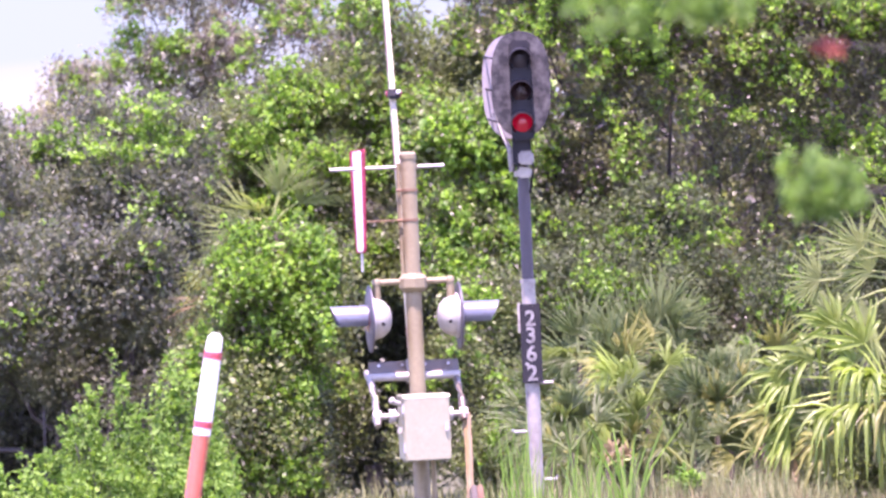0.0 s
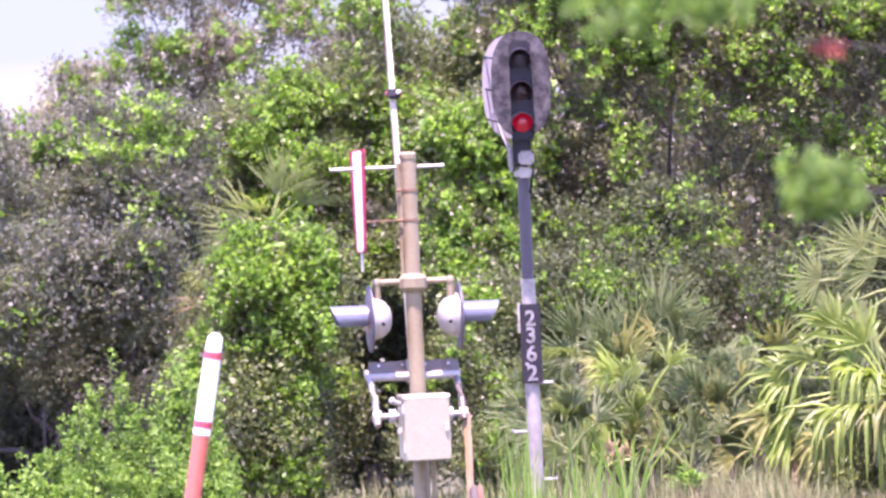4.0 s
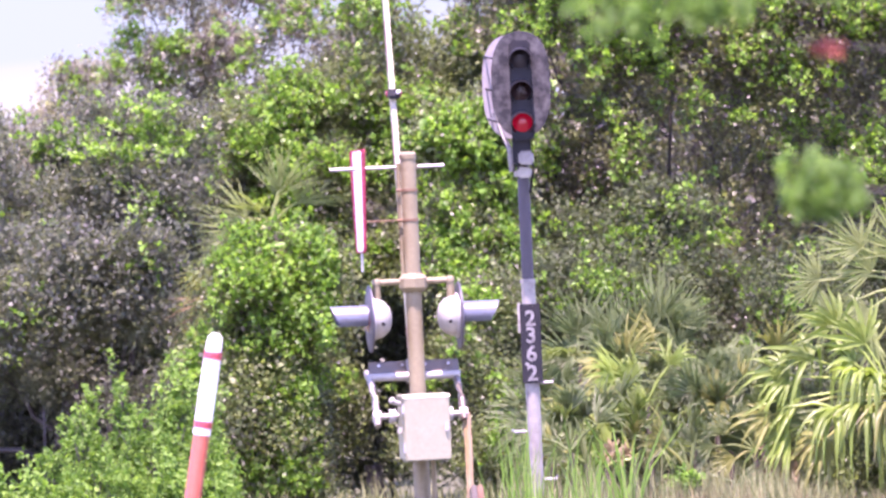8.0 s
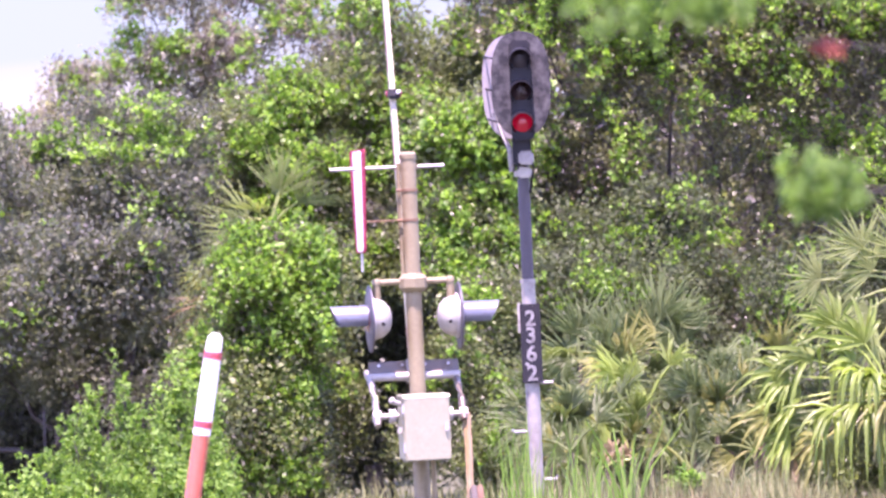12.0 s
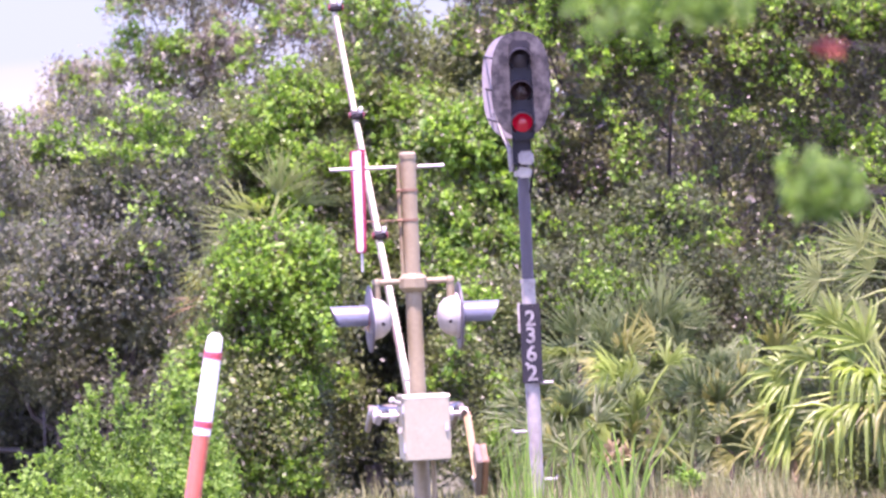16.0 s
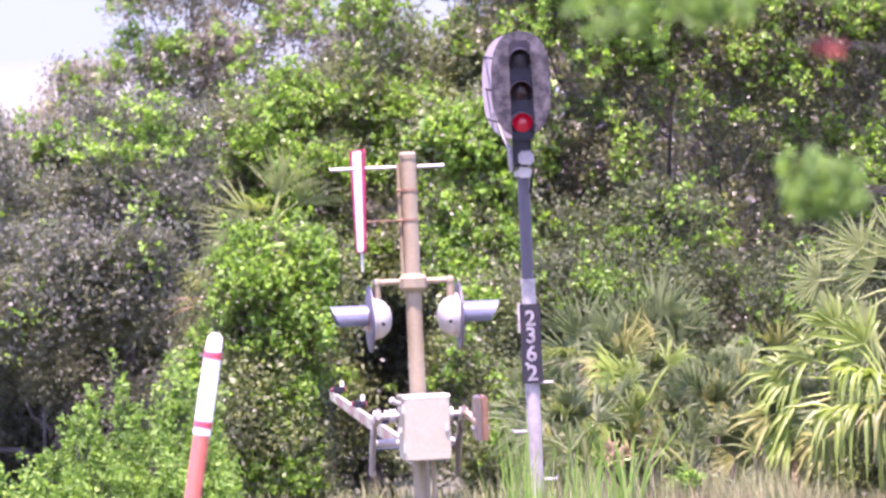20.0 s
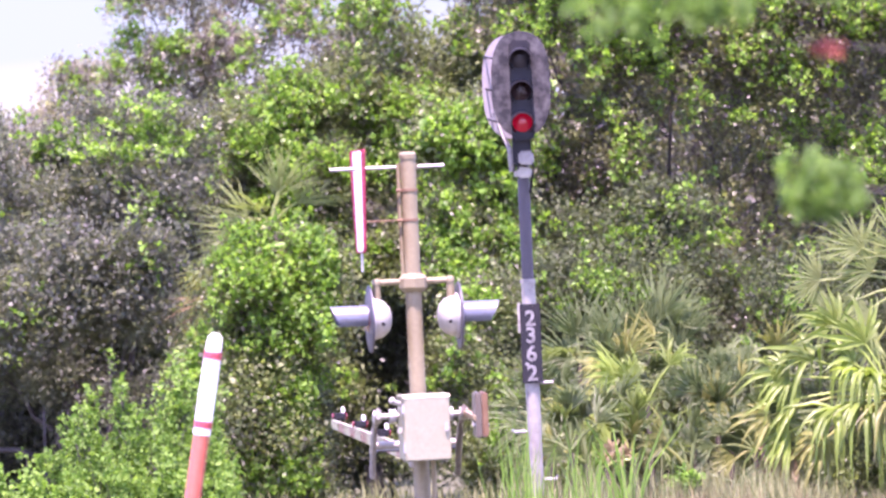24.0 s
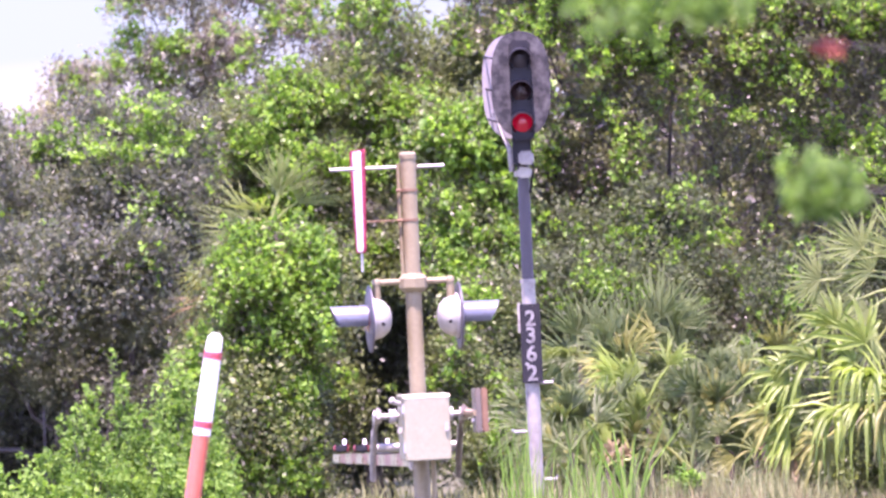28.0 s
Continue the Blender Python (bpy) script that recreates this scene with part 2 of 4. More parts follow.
def quads_mesh(name, verts, faces, smooth_faces=False):
    """A mesh from an array of vertices and an array of quads."""
    me = bpy.data.meshes.new(name)
    nv, nf = len(verts), len(faces)
    me.vertices.add(nv)
    me.vertices.foreach_set("co", np.asarray(verts, np.float32).ravel())
    me.loops.add(nf * 4)
    me.loops.foreach_set("vertex_index", np.asarray(faces, np.int32).ravel())
    me.polygons.add(nf)
    me.polygons.foreach_set("loop_start", np.arange(nf, dtype=np.int32) * 4)
    if smooth_faces:
        me.polygons.foreach_set("use_smooth", np.ones(nf, bool))
    me.update(calc_edges=True)
    return me


def unit(a):
    return a / np.maximum(np.linalg.norm(a, axis=1, keepdims=True), 1e-9)


def leaves_mesh(name, centres, per, spread, size, rng, slim=0.5, up=0.55, droop=0.25, plain=False):
    """Leafy twigs: round each centre a number of leaves, each a folded pointed blade."""
    n = len(centres) * per
    c = np.repeat(centres, per, axis=0)
    twig = np.repeat(unit(rng.normal(size=(len(centres), 3)) + np.array([0, -0.3, 0.1])), per, axis=0)
    c = c + twig * rng.uniform(-1.5, 1.5, size=(n, 1)) * spread + rng.normal(size=(n, 3)) * spread * 0.45
    along = unit(rng.normal(size=(n, 3)) + np.array([0, -0.25, -droop]))
    nor = unit(rng.normal(size=(n, 3)) * (1 - up) + np.array([0, -0.2, up]))
    side = unit(np.cross(along, nor))
    nor = np.cross(side, along)
    s = size * rng.lognormal(0, 0.28, size=(n, 1))
    w = s * slim * 0.5
    if plain:
        v = np.stack([c - along * s * 0.5, c + side * w * 1.15 + nor * w * 0.5, c + along * s * 0.5 - nor * w * 0.3, c - side * w * 1.15 + nor * w * 0.5], axis=1)
        return quads_mesh(name, v.reshape(-1, 3), np.arange(n * 4).reshape(-1, 4))
    v = np.empty((n, 6, 3))
    v[:, 0] = c - along * s * 0.5
    v[:, 1] = c - along * s * 0.08 + side * w + nor * w * 0.35
    v[:, 2] = c + along * s * 0.2 + side * w * 0.8 + nor * w * 0.2
    v[:, 3] = c + along * s * 0.5 - nor * w * 0.5
    v[:, 4] = c + along * s * 0.2 - side * w * 0.8 + nor * w * 0.2
    v[:, 5] = c - along * s * 0.08 - side * w + nor * w * 0.35
    k = np.arange(n)[:, None] * 6
    f = np.concatenate([k + np.array([[0, 1, 2, 3]]), k + np.array([[0, 3, 4, 5]])], axis=0)
    return quads_mesh(name, v.reshape(-1, 3), f)


def lobes_points(lobes, count, rng, hollow=0.55):
    """Points near the skins of ellipsoid lobes, shared out by their surface."""
    lobes = np.asarray(lobes, float)
    area = (lobes[:, 3] * lobes[:, 4] + lobes[:, 3] * lobes[:, 5] + lobes[:, 4] * lobes[:, 5])
    pick = rng.choice(len(lobes), size=count, p=area / area.sum())
    d = unit(rng.normal(size=(count, 3)))
    d[:, 2] = np.where(d[:, 2] < -0.45, -d[:, 2], d[:, 2])
    r = hollow + (1.06 - hollow) * rng.random((count, 1)) ** 0.5
    return lobes[pick, :3] + d * r * lobes[pick, 3:6]


def limbs(base, tops, rng, r0, bend=0.25):
    """A tapered trunk's boughs: a bent tapered tube from base to each top."""
    made = []
    for top in tops:
        a, b = Vector(base), Vector(top)
        pts, rad = [], []
        off = Vector(rng.normal(size=3)) * bend * (b - a).length * 0.25
        for i in range(7):
            f = i / 6
            pts.append(a.lerp(b, f) + off * math.sin(math.pi * f) + Vector(rng.normal(size=3)) * 0.045)
            rad.append(r0 * (0.8 - 0.68 * f))
        made.append(pipe(pts, rad, 7))
    return made


TWIGS = {}


def outer(pts):
    """The half of the points that stands forward of the middle at its own height."""
    mid = np.polyval(np.polyfit(pts[:, 2], pts[:, 1], 1), pts[:, 2])
    return pts[pts[:, 1] < mid]


def creeper(name, hosts, box, level, grain, count, per, leaf, mat, label, seed, category="vine", out=0.14, plain=False):
    """A creeper over the outer twigs of other plants, in patches: box is x0, x1, z0, z1."""
    rng = np.random.default_rng(seed)
    pts = np.concatenate([outer(TWIGS[h.name]) for h in hosts])
    keep = [(box[0] < p[0] < box[1] and box[2] < p[2] < box[3]
             and 0.7 * noise.noise(Vector((p[0] * grain, p[2] * grain, seed * 3.7))) + 0.7 * noise.noise(Vector((p[0] * grain * 4, p[2] * grain * 4, seed))) > level) for p in pts]
    pts = pts[np.array(keep)]
    if len(pts) > count:
        pts = pts[rng.choice(len(pts), count, replace=False)]
    foot = np.array([float(np.median(pts[:, 0])), float(pts[:, 1].mean()), 0.0])
    th = thing(name, pose(*foot), label, category)
    near_foot = pts[np.argsort(np.abs(pts[:, 0] - foot[0]))[:12]]
    top = near_foot[np.argmax(near_foot[:, 2])] - foot
    part("stem", pipe([(0, 0.9, -0.05), (0.1, 1.0, top[2] * 0.4), (top[0] * 0.6, 0.9, top[2] * 0.75), tuple(top)], [0.011, 0.01, 0.008, 0.004], 7), BARK, th)
    pts = pts - foot + np.array([0, -out, 0.03])
    part("foliage", leaves_mesh("foliage", pts, per, 0.065, leaf, rng, 0.72, 0.4, plain=plain), mat, th)
    return th


def tree(name, x, y, lobes, count, per, leaf, mat, label, category="tree", seed=1, spread=0.13, trunk=0.1, slim=0.5, lean=(0, 0), up=0.4, hollow=0.55, group="", plain=True, boughs=14, loose=0.11):
    """A tree or bush: trunk, boughs into its lobes, and a crown of single leaves. Lobes are given in the world."""
    rng = np.random.default_rng(seed)
    th = thing(name, pose(x, y, 0), label, category, group)
    lobes = np.asarray(lobes, float) - np.array([x, y, 0, 0, 0, 0])
    fork = (lean[0] * 0.4, lean[1] * 0.4, max(0.25, float(lobes[:, 2].min()) * 0.6))
    if trunk:
        part("trunk", pipe([(0, 0, -0.1), (0.02, 0, 0.1), (fork[0] * 0.6, fork[1] * 0.6, fork[2] * 0.6), fork],
                           [trunk * 1.35, trunk * 1.1, trunk * 0.95, trunk * 0.9], 10), BARK, th)
        for bm in limbs(fork, [tuple(l[:3] + rng.normal(size=3) * 0.1) for l in lobes[:boughs]], rng, trunk * 0.6):
            part("limb", bm, BARK, th)
    pts = lobes_points(lobes, count, rng, hollow) + rng.normal(size=(count, 3)) * loose
    pts = pts[pts[:, 2] > 0.05]
    TWIGS[th.name] = pts + np.array([x, y, 0.0])
    part("crown", leaves_mesh("crown", pts, per, spread, leaf, rng, slim, up, plain=plain), mat, th)
    return th


def stepped(lobes, zmid, k=0.3):
    """The same lobes, the higher the further back, so that the face of the wood slopes to the light."""
    return [(x, y + (z - zmid) * k, z, rx, ry, rz) for x, y, z, rx, ry, rz in lobes]


def lobed(rng, x0, x1, y0, y1, z0, z1, n, r0, r1, flat=0.8):
    """Lobes strewn through a block of space, each an ellipsoid."""
    out = []
    for i in range(n):
        r = rng.uniform(r0, r1)
        out.append((rng.uniform(x0, x1), rng.uniform(y0, y1), rng.uniform(z0, z1), r, r * 0.9, r * flat))
    return out


def fan(rng, length, segs=30, sweep=190, droop=0.5, cup=0.12, width=0.045, tall=5):
    """A fan palm blade: narrow folded segments that radiate from the hub. Hub at the origin, midrib along +x, upper side +z. Also gives how far each vertex hangs."""
    verts, faces, hang = [np.zeros(3)], [], [0.0]
    kink = rng.uniform(-0.5, 0.5)
    for i in range(segs):
        if rng.random() < 0.07:
            continue
        a = radians(sweep) * ((i + 0.5) / segs - 0.5 + kink * 0.15) + rng.normal() * 0.06
        ln = length * (0.72 + 0.28 * math.cos(a * 0.7)) * rng.uniform(0.55, 1.15)
        d = np.array([math.cos(a), math.sin(a), 0.0])
        s = np.array([-math.sin(a), math.cos(a), 0.0])
        dr = droop * rng.uniform(0.15, 1.9)
        base = len(verts)
        for k in range(tall + 1):
            f = k / tall
            out = ln * f * (1 - 0.2 * min(dr, 2.5) * f * f)
            w = min(width * (0.25 + 2.4 * f), width) * (1 - max(0, f - 0.45) * 1.7) * 0.5
            p = d * out + np.array([0, 0, cup * ln * f * (1 - f) * 2 + rng.normal() * 0.04 * ln * f])
            fold = np.array([0, 0, w * 0.7])
            verts += [p + s * w + fold, p - fold * 0.4, p - s * w + fold]
            hang += [dr * ln * 0.5 * f ** 2.2] * 3
        for k in range(tall):
            q = base + 3 * k
            c = q + 1 if k else 0
            faces += [(q, c, q + 4, q + 3), (c, q + 2, q + 5, q + 4)]
    return np.array(verts), np.array(faces), np.array(hang)


def palm(name, x, y, z, fronds, mat, label, seed, trunk=0.0, dry=0, blade=0.75, width=0.045, category="palm", droop=0.5, group="", aged=0, sweep=190, segs=30):
    """A fan palm: fronds are (azimuth, elevation, petiole, droop, scale, roll about the midrib) round a heart at height z."""
    rng = np.random.default_rng(seed)
    th = thing(name, pose(x, y, 0), label, category, group)
    r = trunk or 0.026
    part("trunk" if trunk else "stem", pipe([(0, 0, -0.1), (0.02, 0.01, z * 0.5), (0, 0, z - 0.4 * (trunk > 0)), (0, 0, z)], [r * 1.2, r, r * 0.9, r * 0.25], 12), PALM_BARK, th)
    for i, (az, el, pet, dr, sc, roll) in enumerate(fronds):
        a, e = radians(az + rng.normal() * 4), radians(el + rng.normal() * 4)
        way = Vector((math.cos(a) * math.cos(e), math.sin(a) * math.cos(e), math.sin(e)))
        tip = Vector((0, 0, z)) + way * pet - Vector((0, 0, 0.08 * pet))
        pts = [Vector((0, 0, z)), Vector((0, 0, z)) + way * pet * 0.5 + Vector((0, 0, 0.02)), tip]
        is_dry = i >= len(fronds) - dry
        m = PALM_DRY if is_dry else PALM_YELLOW if i >= len(fronds) - dry - aged else mat
        part("petiole", pipe(pts, [0.018, 0.014, 0.01], 6), m, th)
        v, f, hang = fan(rng, blade * sc, segs=segs, droop=droop * dr, width=width * (1.5 if is_dry else 1.0), sweep=sweep * rng.uniform(0.85, 1.15))
        turn = Matrix.Rotation(a, 3, "Z") @ Matrix.Rotation(-e, 3, "Y") @ Matrix.Rotation(radians(roll), 3, "X")
        v = v @ np.array(turn).T + np.array(tip)
        v[:, 2] -= hang
        part("frond", quads_mesh("frond", v, f), m, th, "dry brown frond" if is_dry else "")
    return th


def blades(name, xs, ys, n, h0, h1, mat, label, seed, width=0.012, bend=0.35, kind="stuff", category="grass"):
    """Grass: bent tapering blades strewn over a strip of ground."""
    rng = np.random.default_rng(seed)
    x = rng.uniform(*xs, size=n)
    y = rng.uniform(*ys, size=n)
    k = max(n // 18, 1)
    own = rng.integers(0, k, n)
    x = np.where(rng.random(n) < 0.7, x[:k][own] + rng.normal(size=n) * 0.05, x)
    y = np.where(rng.random(n) < 0.7, y[:k][own] + rng.normal(size=n) * 0.05, y)
    h = rng.uniform(h0, h1, size=n) * (0.82 + 0.18 * np.sin(x * 3.1 + seed) * np.sin(x * 7.7 + 1.3)) * rng.uniform(0.75, 1.08, k)[own]
    az = rng.uniform(0, 2 * np.pi, n)
    lean = rng.uniform(0.05, bend, n)
    face = rng.uniform(0, np.pi, n)
    v = np.empty((n, 8, 3))
    for k in range(4):
        f = k / 3
        px = x + np.cos(az) * lean * h * f ** 2
        py = y + np.sin(az) * lean * h * f ** 2
        pz = h * f * (1 - 0.25 * lean * f)
        w = width * (1 - 0.85 * f) * 0.5
        v[:, 2 * k] = np.stack([px - np.cos(face) * w, py - np.sin(face) * w, pz], 1)
        v[:, 2 * k + 1] = np.stack([px + np.cos(face) * w, py + np.sin(face) * w, pz], 1)
    q = np.arange(n)[:, None] * 8
    f = np.concatenate([q + np.array([[2 * k, 2 * k + 1, 2 * k + 3, 2 * k + 2]]) for k in range(3)], axis=0)
    ob = part(name, quads_mesh(name, v.reshape(-1, 3), f), mat)
    return tagged(ob, label, category, kind=kind)


# ---- ground ----
bm = bmesh.new()
bmesh.ops.create_grid(bm, x_segments=40, y_segments=40, size=0.5)
for v in bm.verts:
    v.co.x, v.co.y = 6000 * v.co.x * abs(v.co.x) * 2 , 80 + 6000 * v.co.y * abs(v.co.y) * 2
part_ground = part("ground", bm, ground_mat)
tagged(part_ground, "rough sandy ground with grass and weeds", "ground", kind="structure")


# ---- hazy sky low over the horizon, far behind the wood ----
bm = bmesh.new()
rims = [[bm.verts.new((900 * math.sin(a), 900 * math.cos(a), z)) for a in [radians(-40 + 4 * k) for k in range(21)]] for z in (-5, 60, 140, 220)]
for lower, upper in zip(rims, rims[1:]):
    for k in range(20):
        bm.faces.new((lower[k], upper[k], upper[k + 1], lower[k + 1]))
tagged(part("backdrop", bm, SKY_GLOW), "pale blue hazy sky with thin white cloud", "sky", kind="structure")


# ---- the crossing signal with its gate ----
PIVOT = (0.0, -0.18, 1.363)


def drum_x(r, x0, x1, y, z, sides=24, bm=None):
    return pipe([(x0, y, z), (x1, y, z)], [r, r], sides, bm)


def flasher(th, side):
    """A round lamp unit with black disc, domed back and a long visor, facing along side * x."""
    s = side
    x = 0.35 * s
    turn = Matrix.Translation((x, 0.0, 2.115)) @ Matrix.Rotation(radians(90) * s, 4, "Y")
    part("backing_disc", lathe([(0.0, 0.012), (0.1, 0.012), (0.245, 0.008), (0.26, 0.0), (0.26, -0.012), (0.24, -0.014), (0.1, -0.006), (0.0, -0.006)], 40, turn), DISC_PAINT, th, "round faded black backing disc")
    dome = part("lamp_housing", lathe([(0.152, -0.005), (0.158, -0.02), (0.156, -0.062), (0.136, -0.112), (0.092, -0.155), (0.045, -0.17), (0.0, -0.173)], 36, turn), SILVER_PAINT, th, "domed silver lamp housing")
    part("clamp_ring", lathe([(0.16, -0.012), (0.176, -0.014), (0.176, -0.034), (0.16, -0.036)], 36, turn), GALVANISED, dome)
    part("cable_plug", pipe([(x - 0.085 * s, -0.138, 2.075), (x - 0.095 * s, -0.158, 2.07)], [0.014, 0.012], 10), BLACK_PAINT, dome, "small dark cable plug")
    part("lens", lathe([(0.0, 0.03), (0.06, 0.027), (0.105, 0.013)], 28, turn), LAMP_RED, th, "red lens")
    b = bmesh.new()
    rows = []
    for i in range(11):
        f = i / 10
        row = []
        for k in range(25):
            a = radians(-38 + 256 * k / 24)
            ln = 0.295 - 0.045 * (1 - math.sin(a))
            row.append((0.012 + f * ln, 0.098 * math.cos(a), 0.098 * math.sin(a)))
        rows.append(row)
    for shell in (1.0, 0.96):
        vs = [[b.verts.new((x + p[0] * s, p[1] * shell, 2.125 + p[2] * shell)) for p in row] for row in rows]
        for i in range(10):
            for k in range(24):
                b.faces.new((vs[i][k], vs[i][k + 1], vs[i + 1][k + 1], vs[i + 1][k]))
    part("visor", smooth(b), VISOR_PAINT, th, "long blue-grey metal visor")
    e = 0.285 * s
    part("drop_pipe", pipe([(e, 0, 2.395), (e * 1.005, 0, 2.35), (e * 1.01, 0, 2.26)], [0.031, 0.031, 0.033], 14), TAN_PAINT, th)
    part("elbow", lathe([(0, -0.035), (0.025, -0.033), (0.036, -0.01), (0.036, 0.02), (0.024, 0.036), (0, 0.038)], 16, Matrix.Translation((e, 0, 2.385))), TAN_PAINT, th)
    part("cross_pipe", drum_x(0.025, 0.09 * s, e, 0, 2.392, 14), TAN_PAINT, th)


def taper(top, foot, h):
    """A panel outline, broad above and narrow below, with clipped corners."""
    c = 0.03
    return [(top - c, h), (-top + c, h), (-top, h - c), (-foot - 0.01, -h * 0.8 + c), (-foot + c, -h * 0.8), (foot - c, -h * 0.8), (foot + 0.01, -h * 0.8 + c), (top, h - c)]


def crossing_signal():
    th = thing("crossing_signal", pose(-0.241, 70.0, 0, 0, 0, 6.95),
               "tan steel railroad crossing mast with lamps and striped gate arm", "crossing signal")
    part("foundation", block((0.6, 0.6, 0.24), (0, 0, 0.08), 0.03), CONCRETE, th)
    part("base_casting", lathe([(0.17, 0.19), (0.17, 0.23), (0.1, 0.27), (0.085, 0.5), (0.06, 0.52)], 24), SILVER_PAINT, th)
    part("mast", pipe([(0, 0, 0.2), (0, 0, 1.8), (0, 0, 3.36)], [0.064, 0.063, 0.06], 28), TAN_PAINT, th)
    part("mast_cap", lathe([(0.066, 3.335), (0.068, 3.372), (0.05, 3.388), (0.0, 3.392)], 24), TAN_PAINT, th)
    for z in (3.095, 2.865):
        part("mast_band", lathe([(0.062, z - 0.009), (0.067, z - 0.009), (0.067, z + 0.009), (0.062, z + 0.009)], 24), BAND_RUST, th, "rusty steel strap")
        part("strap_bolt", drum_x(0.011, -0.105, -0.06, -0.02, z, 8), BAND_RUST, th)
    part("brace_rod", drum_x(0.005, -0.37, -0.06, 0.02, 2.865, 8), BAND_RUST, th, "thin rusty rod between panel and mast")
    part("conduit", pipe([(-0.075, 0.02, 3.3), (-0.078, 0.02, 2.9), (-0.07, 0.03, 2.45)], [0.016] * 3, 10), TAN_PAINT, th)
    # crossbuck and its bar
    part("sign_bar", drum_x(0.014, -0.6, 0.29, 0.085, 3.275, 14), GALVANISED, th, "galvanised horizontal bar")
    part("bar_clamp", block((0.16, 0.05, 0.06), (0, 0.075, 3.275), 0.008), TAN_PAINT, th)
    tri_at = Matrix.Translation((-0.385, 0.045, 2.98)) @ Matrix.Rotation(radians(-88.5), 4, "Z")
    tri = part("yield_panel", prism(taper(0.43, 0.27, 0.44), 0.005, tri_at, 0.001), RED_PANEL, th, "white tapering panel with red edges")
    part("panel_face", prism(taper(0.235, 0.155, 0.43), 0.004, Matrix.Translation((-0.005, 0, 0)) @ tri_at, 0), WHITE_SHEET, tri)
    part("panel_tail", block((0.01, 0.09, 0.16), (-0.382, 0.045, 2.56), 0.004), GALVANISED, th, "grey bracket below the panel")
    part("hanger", block((0.02, 0.05, 0.62), (-0.378, 0.045, 3.0), 0.004), GALVANISED, th)
    # lamp cross arm
    part("junction_box", lathe([(0.0, 2.305), (0.075, 2.308), (0.112, 2.345), (0.114, 2.415), (0.078, 2.452), (0.0, 2.455)], 8, Matrix.Diagonal((1.0, 1.08, 1.0, 1.0))), TAN_PAINT, th, "eight-sided tan junction box")
    for s in (-1, 1):
        flasher(th, s)
    # gate mechanism
    box_at = (0.003, -0.3, 1.265)
    case = part("mechanism_case", block((0.362, 0.38, 0.5), box_at, 0.022), BOX_PAINT, th, "pale grey gate mechanism case")
    part("case_door", block((0.35, 0.03, 0.48), (0.003, -0.502, 1.26), 0.008), BOX_PAINT, case)
    lid = [(-0.52, 1.498), (-0.5, 1.524), (-0.1, 1.528), (-0.09, 1.498)]
    part("case_lid", prism(lid, 0.368, Matrix.Translation((0.003, 0, 0)) @ Matrix.Rotation(radians(90), 4, "Z"), 0.006), BOX_PAINT, case, "sloped pale lid")
    for z in (1.42, 1.12):
        part("hinge", pipe([(-0.178, -0.5, z - 0.035), (-0.178, -0.5, z + 0.035)], [0.011, 0.011], 10), GALVANISED, case)
    part("latch", block((0.03, 0.02, 0.07), (0.15, -0.53, 1.27), 0.006), GALVANISED, case, "worn steel door latch")
    part("conduit_fitting", pipe([(-0.16, -0.37, 1.455), (-0.22, -0.372, 1.47), (-0.25, -0.373, 1.488), (-0.262, -0.373, 1.5)], [0.018, 0.02, 0.03, 0.016], 12), SILVER_PAINT, case, "bright conduit fitting")
    part("side_latch", block((0.035, 0.05, 0.05), (-0.195, -0.38, 1.253), 0.008), SILVER_PAINT, case, "bright side latch")
    part("mast_clamp", block((0.2, 0.2, 0.08), (0.0, -0.02, 1.42), 0.015), TAN_PAINT, th)
    part("mast_clamp", block((0.2, 0.2, 0.08), (0.0, -0.02, 1.1), 0.015), TAN_PAINT, th)
    part("cable_conduit", pipe([(0.08, -0.12, 1.04), (0.085, -0.1, 0.8), (0.08, -0.02, 0.5), (0.1, 0.0, 0.22)], [0.02] * 4, 10), TAN_PAINT, th)
    for x in (-0.09, 0.09):
        for z in (1.1, 1.42):
            part("clamp_bolt", pipe([(x, -0.13, z), (x, -0.1, z)], [0.014, 0.014], 6), GALVANISED, th)
    part("shaft", drum_x(0.024, -0.36, 0.36, PIVOT[1], PIVOT[2], 18), SILVER_PAINT, th, "bright steel shaft")
    for x in (-0.225, 0.215):
        part("bearing", drum_x(0.055, x - 0.025, x + 0.025, PIVOT[1], PIVOT[2], 20), GALVANISED, th)

    # gate arm: upright along +z, turning about the shaft
    D = 0.34
    cuts = [0.4 + 0.41 * k for k in range(15)]
    cuts[-1] = 6.3
    b = bmesh.new()
    prev = None
    for k, z in enumerate(cuts):
        f = (z - 0.4) / 5.9
        w, h = 0.023 - 0.007 * f, 0.058 - 0.022 * f
        ring = [b.verts.new((sx * w, D + sy * h, z)) for sx, sy in ((-1, -1), (1, -1), (1, 1), (-1, 1))]
        if prev:
            for i in range(4):
                face = b.faces.new((prev[i], prev[(i + 1) % 4], ring[(i + 1) % 4], ring[i]))
                face.material_index = k % 2 if i in (1, 3) else 0
        else:
            b.faces.new(ring[::-1])
        prev = ring
    b.faces.new(prev)
    bmesh.ops.bevel(b, geom=[e for e in b.edges if abs(e.verts[0].co.z - e.verts[1].co.z) > 0.1], offset=0.006, segments=2, affect="EDGES")
    arm = part("gate_arm", smooth(b), [ARM_WHITE, STRIPE_RED], th, "white gate arm with red reflective stripes")
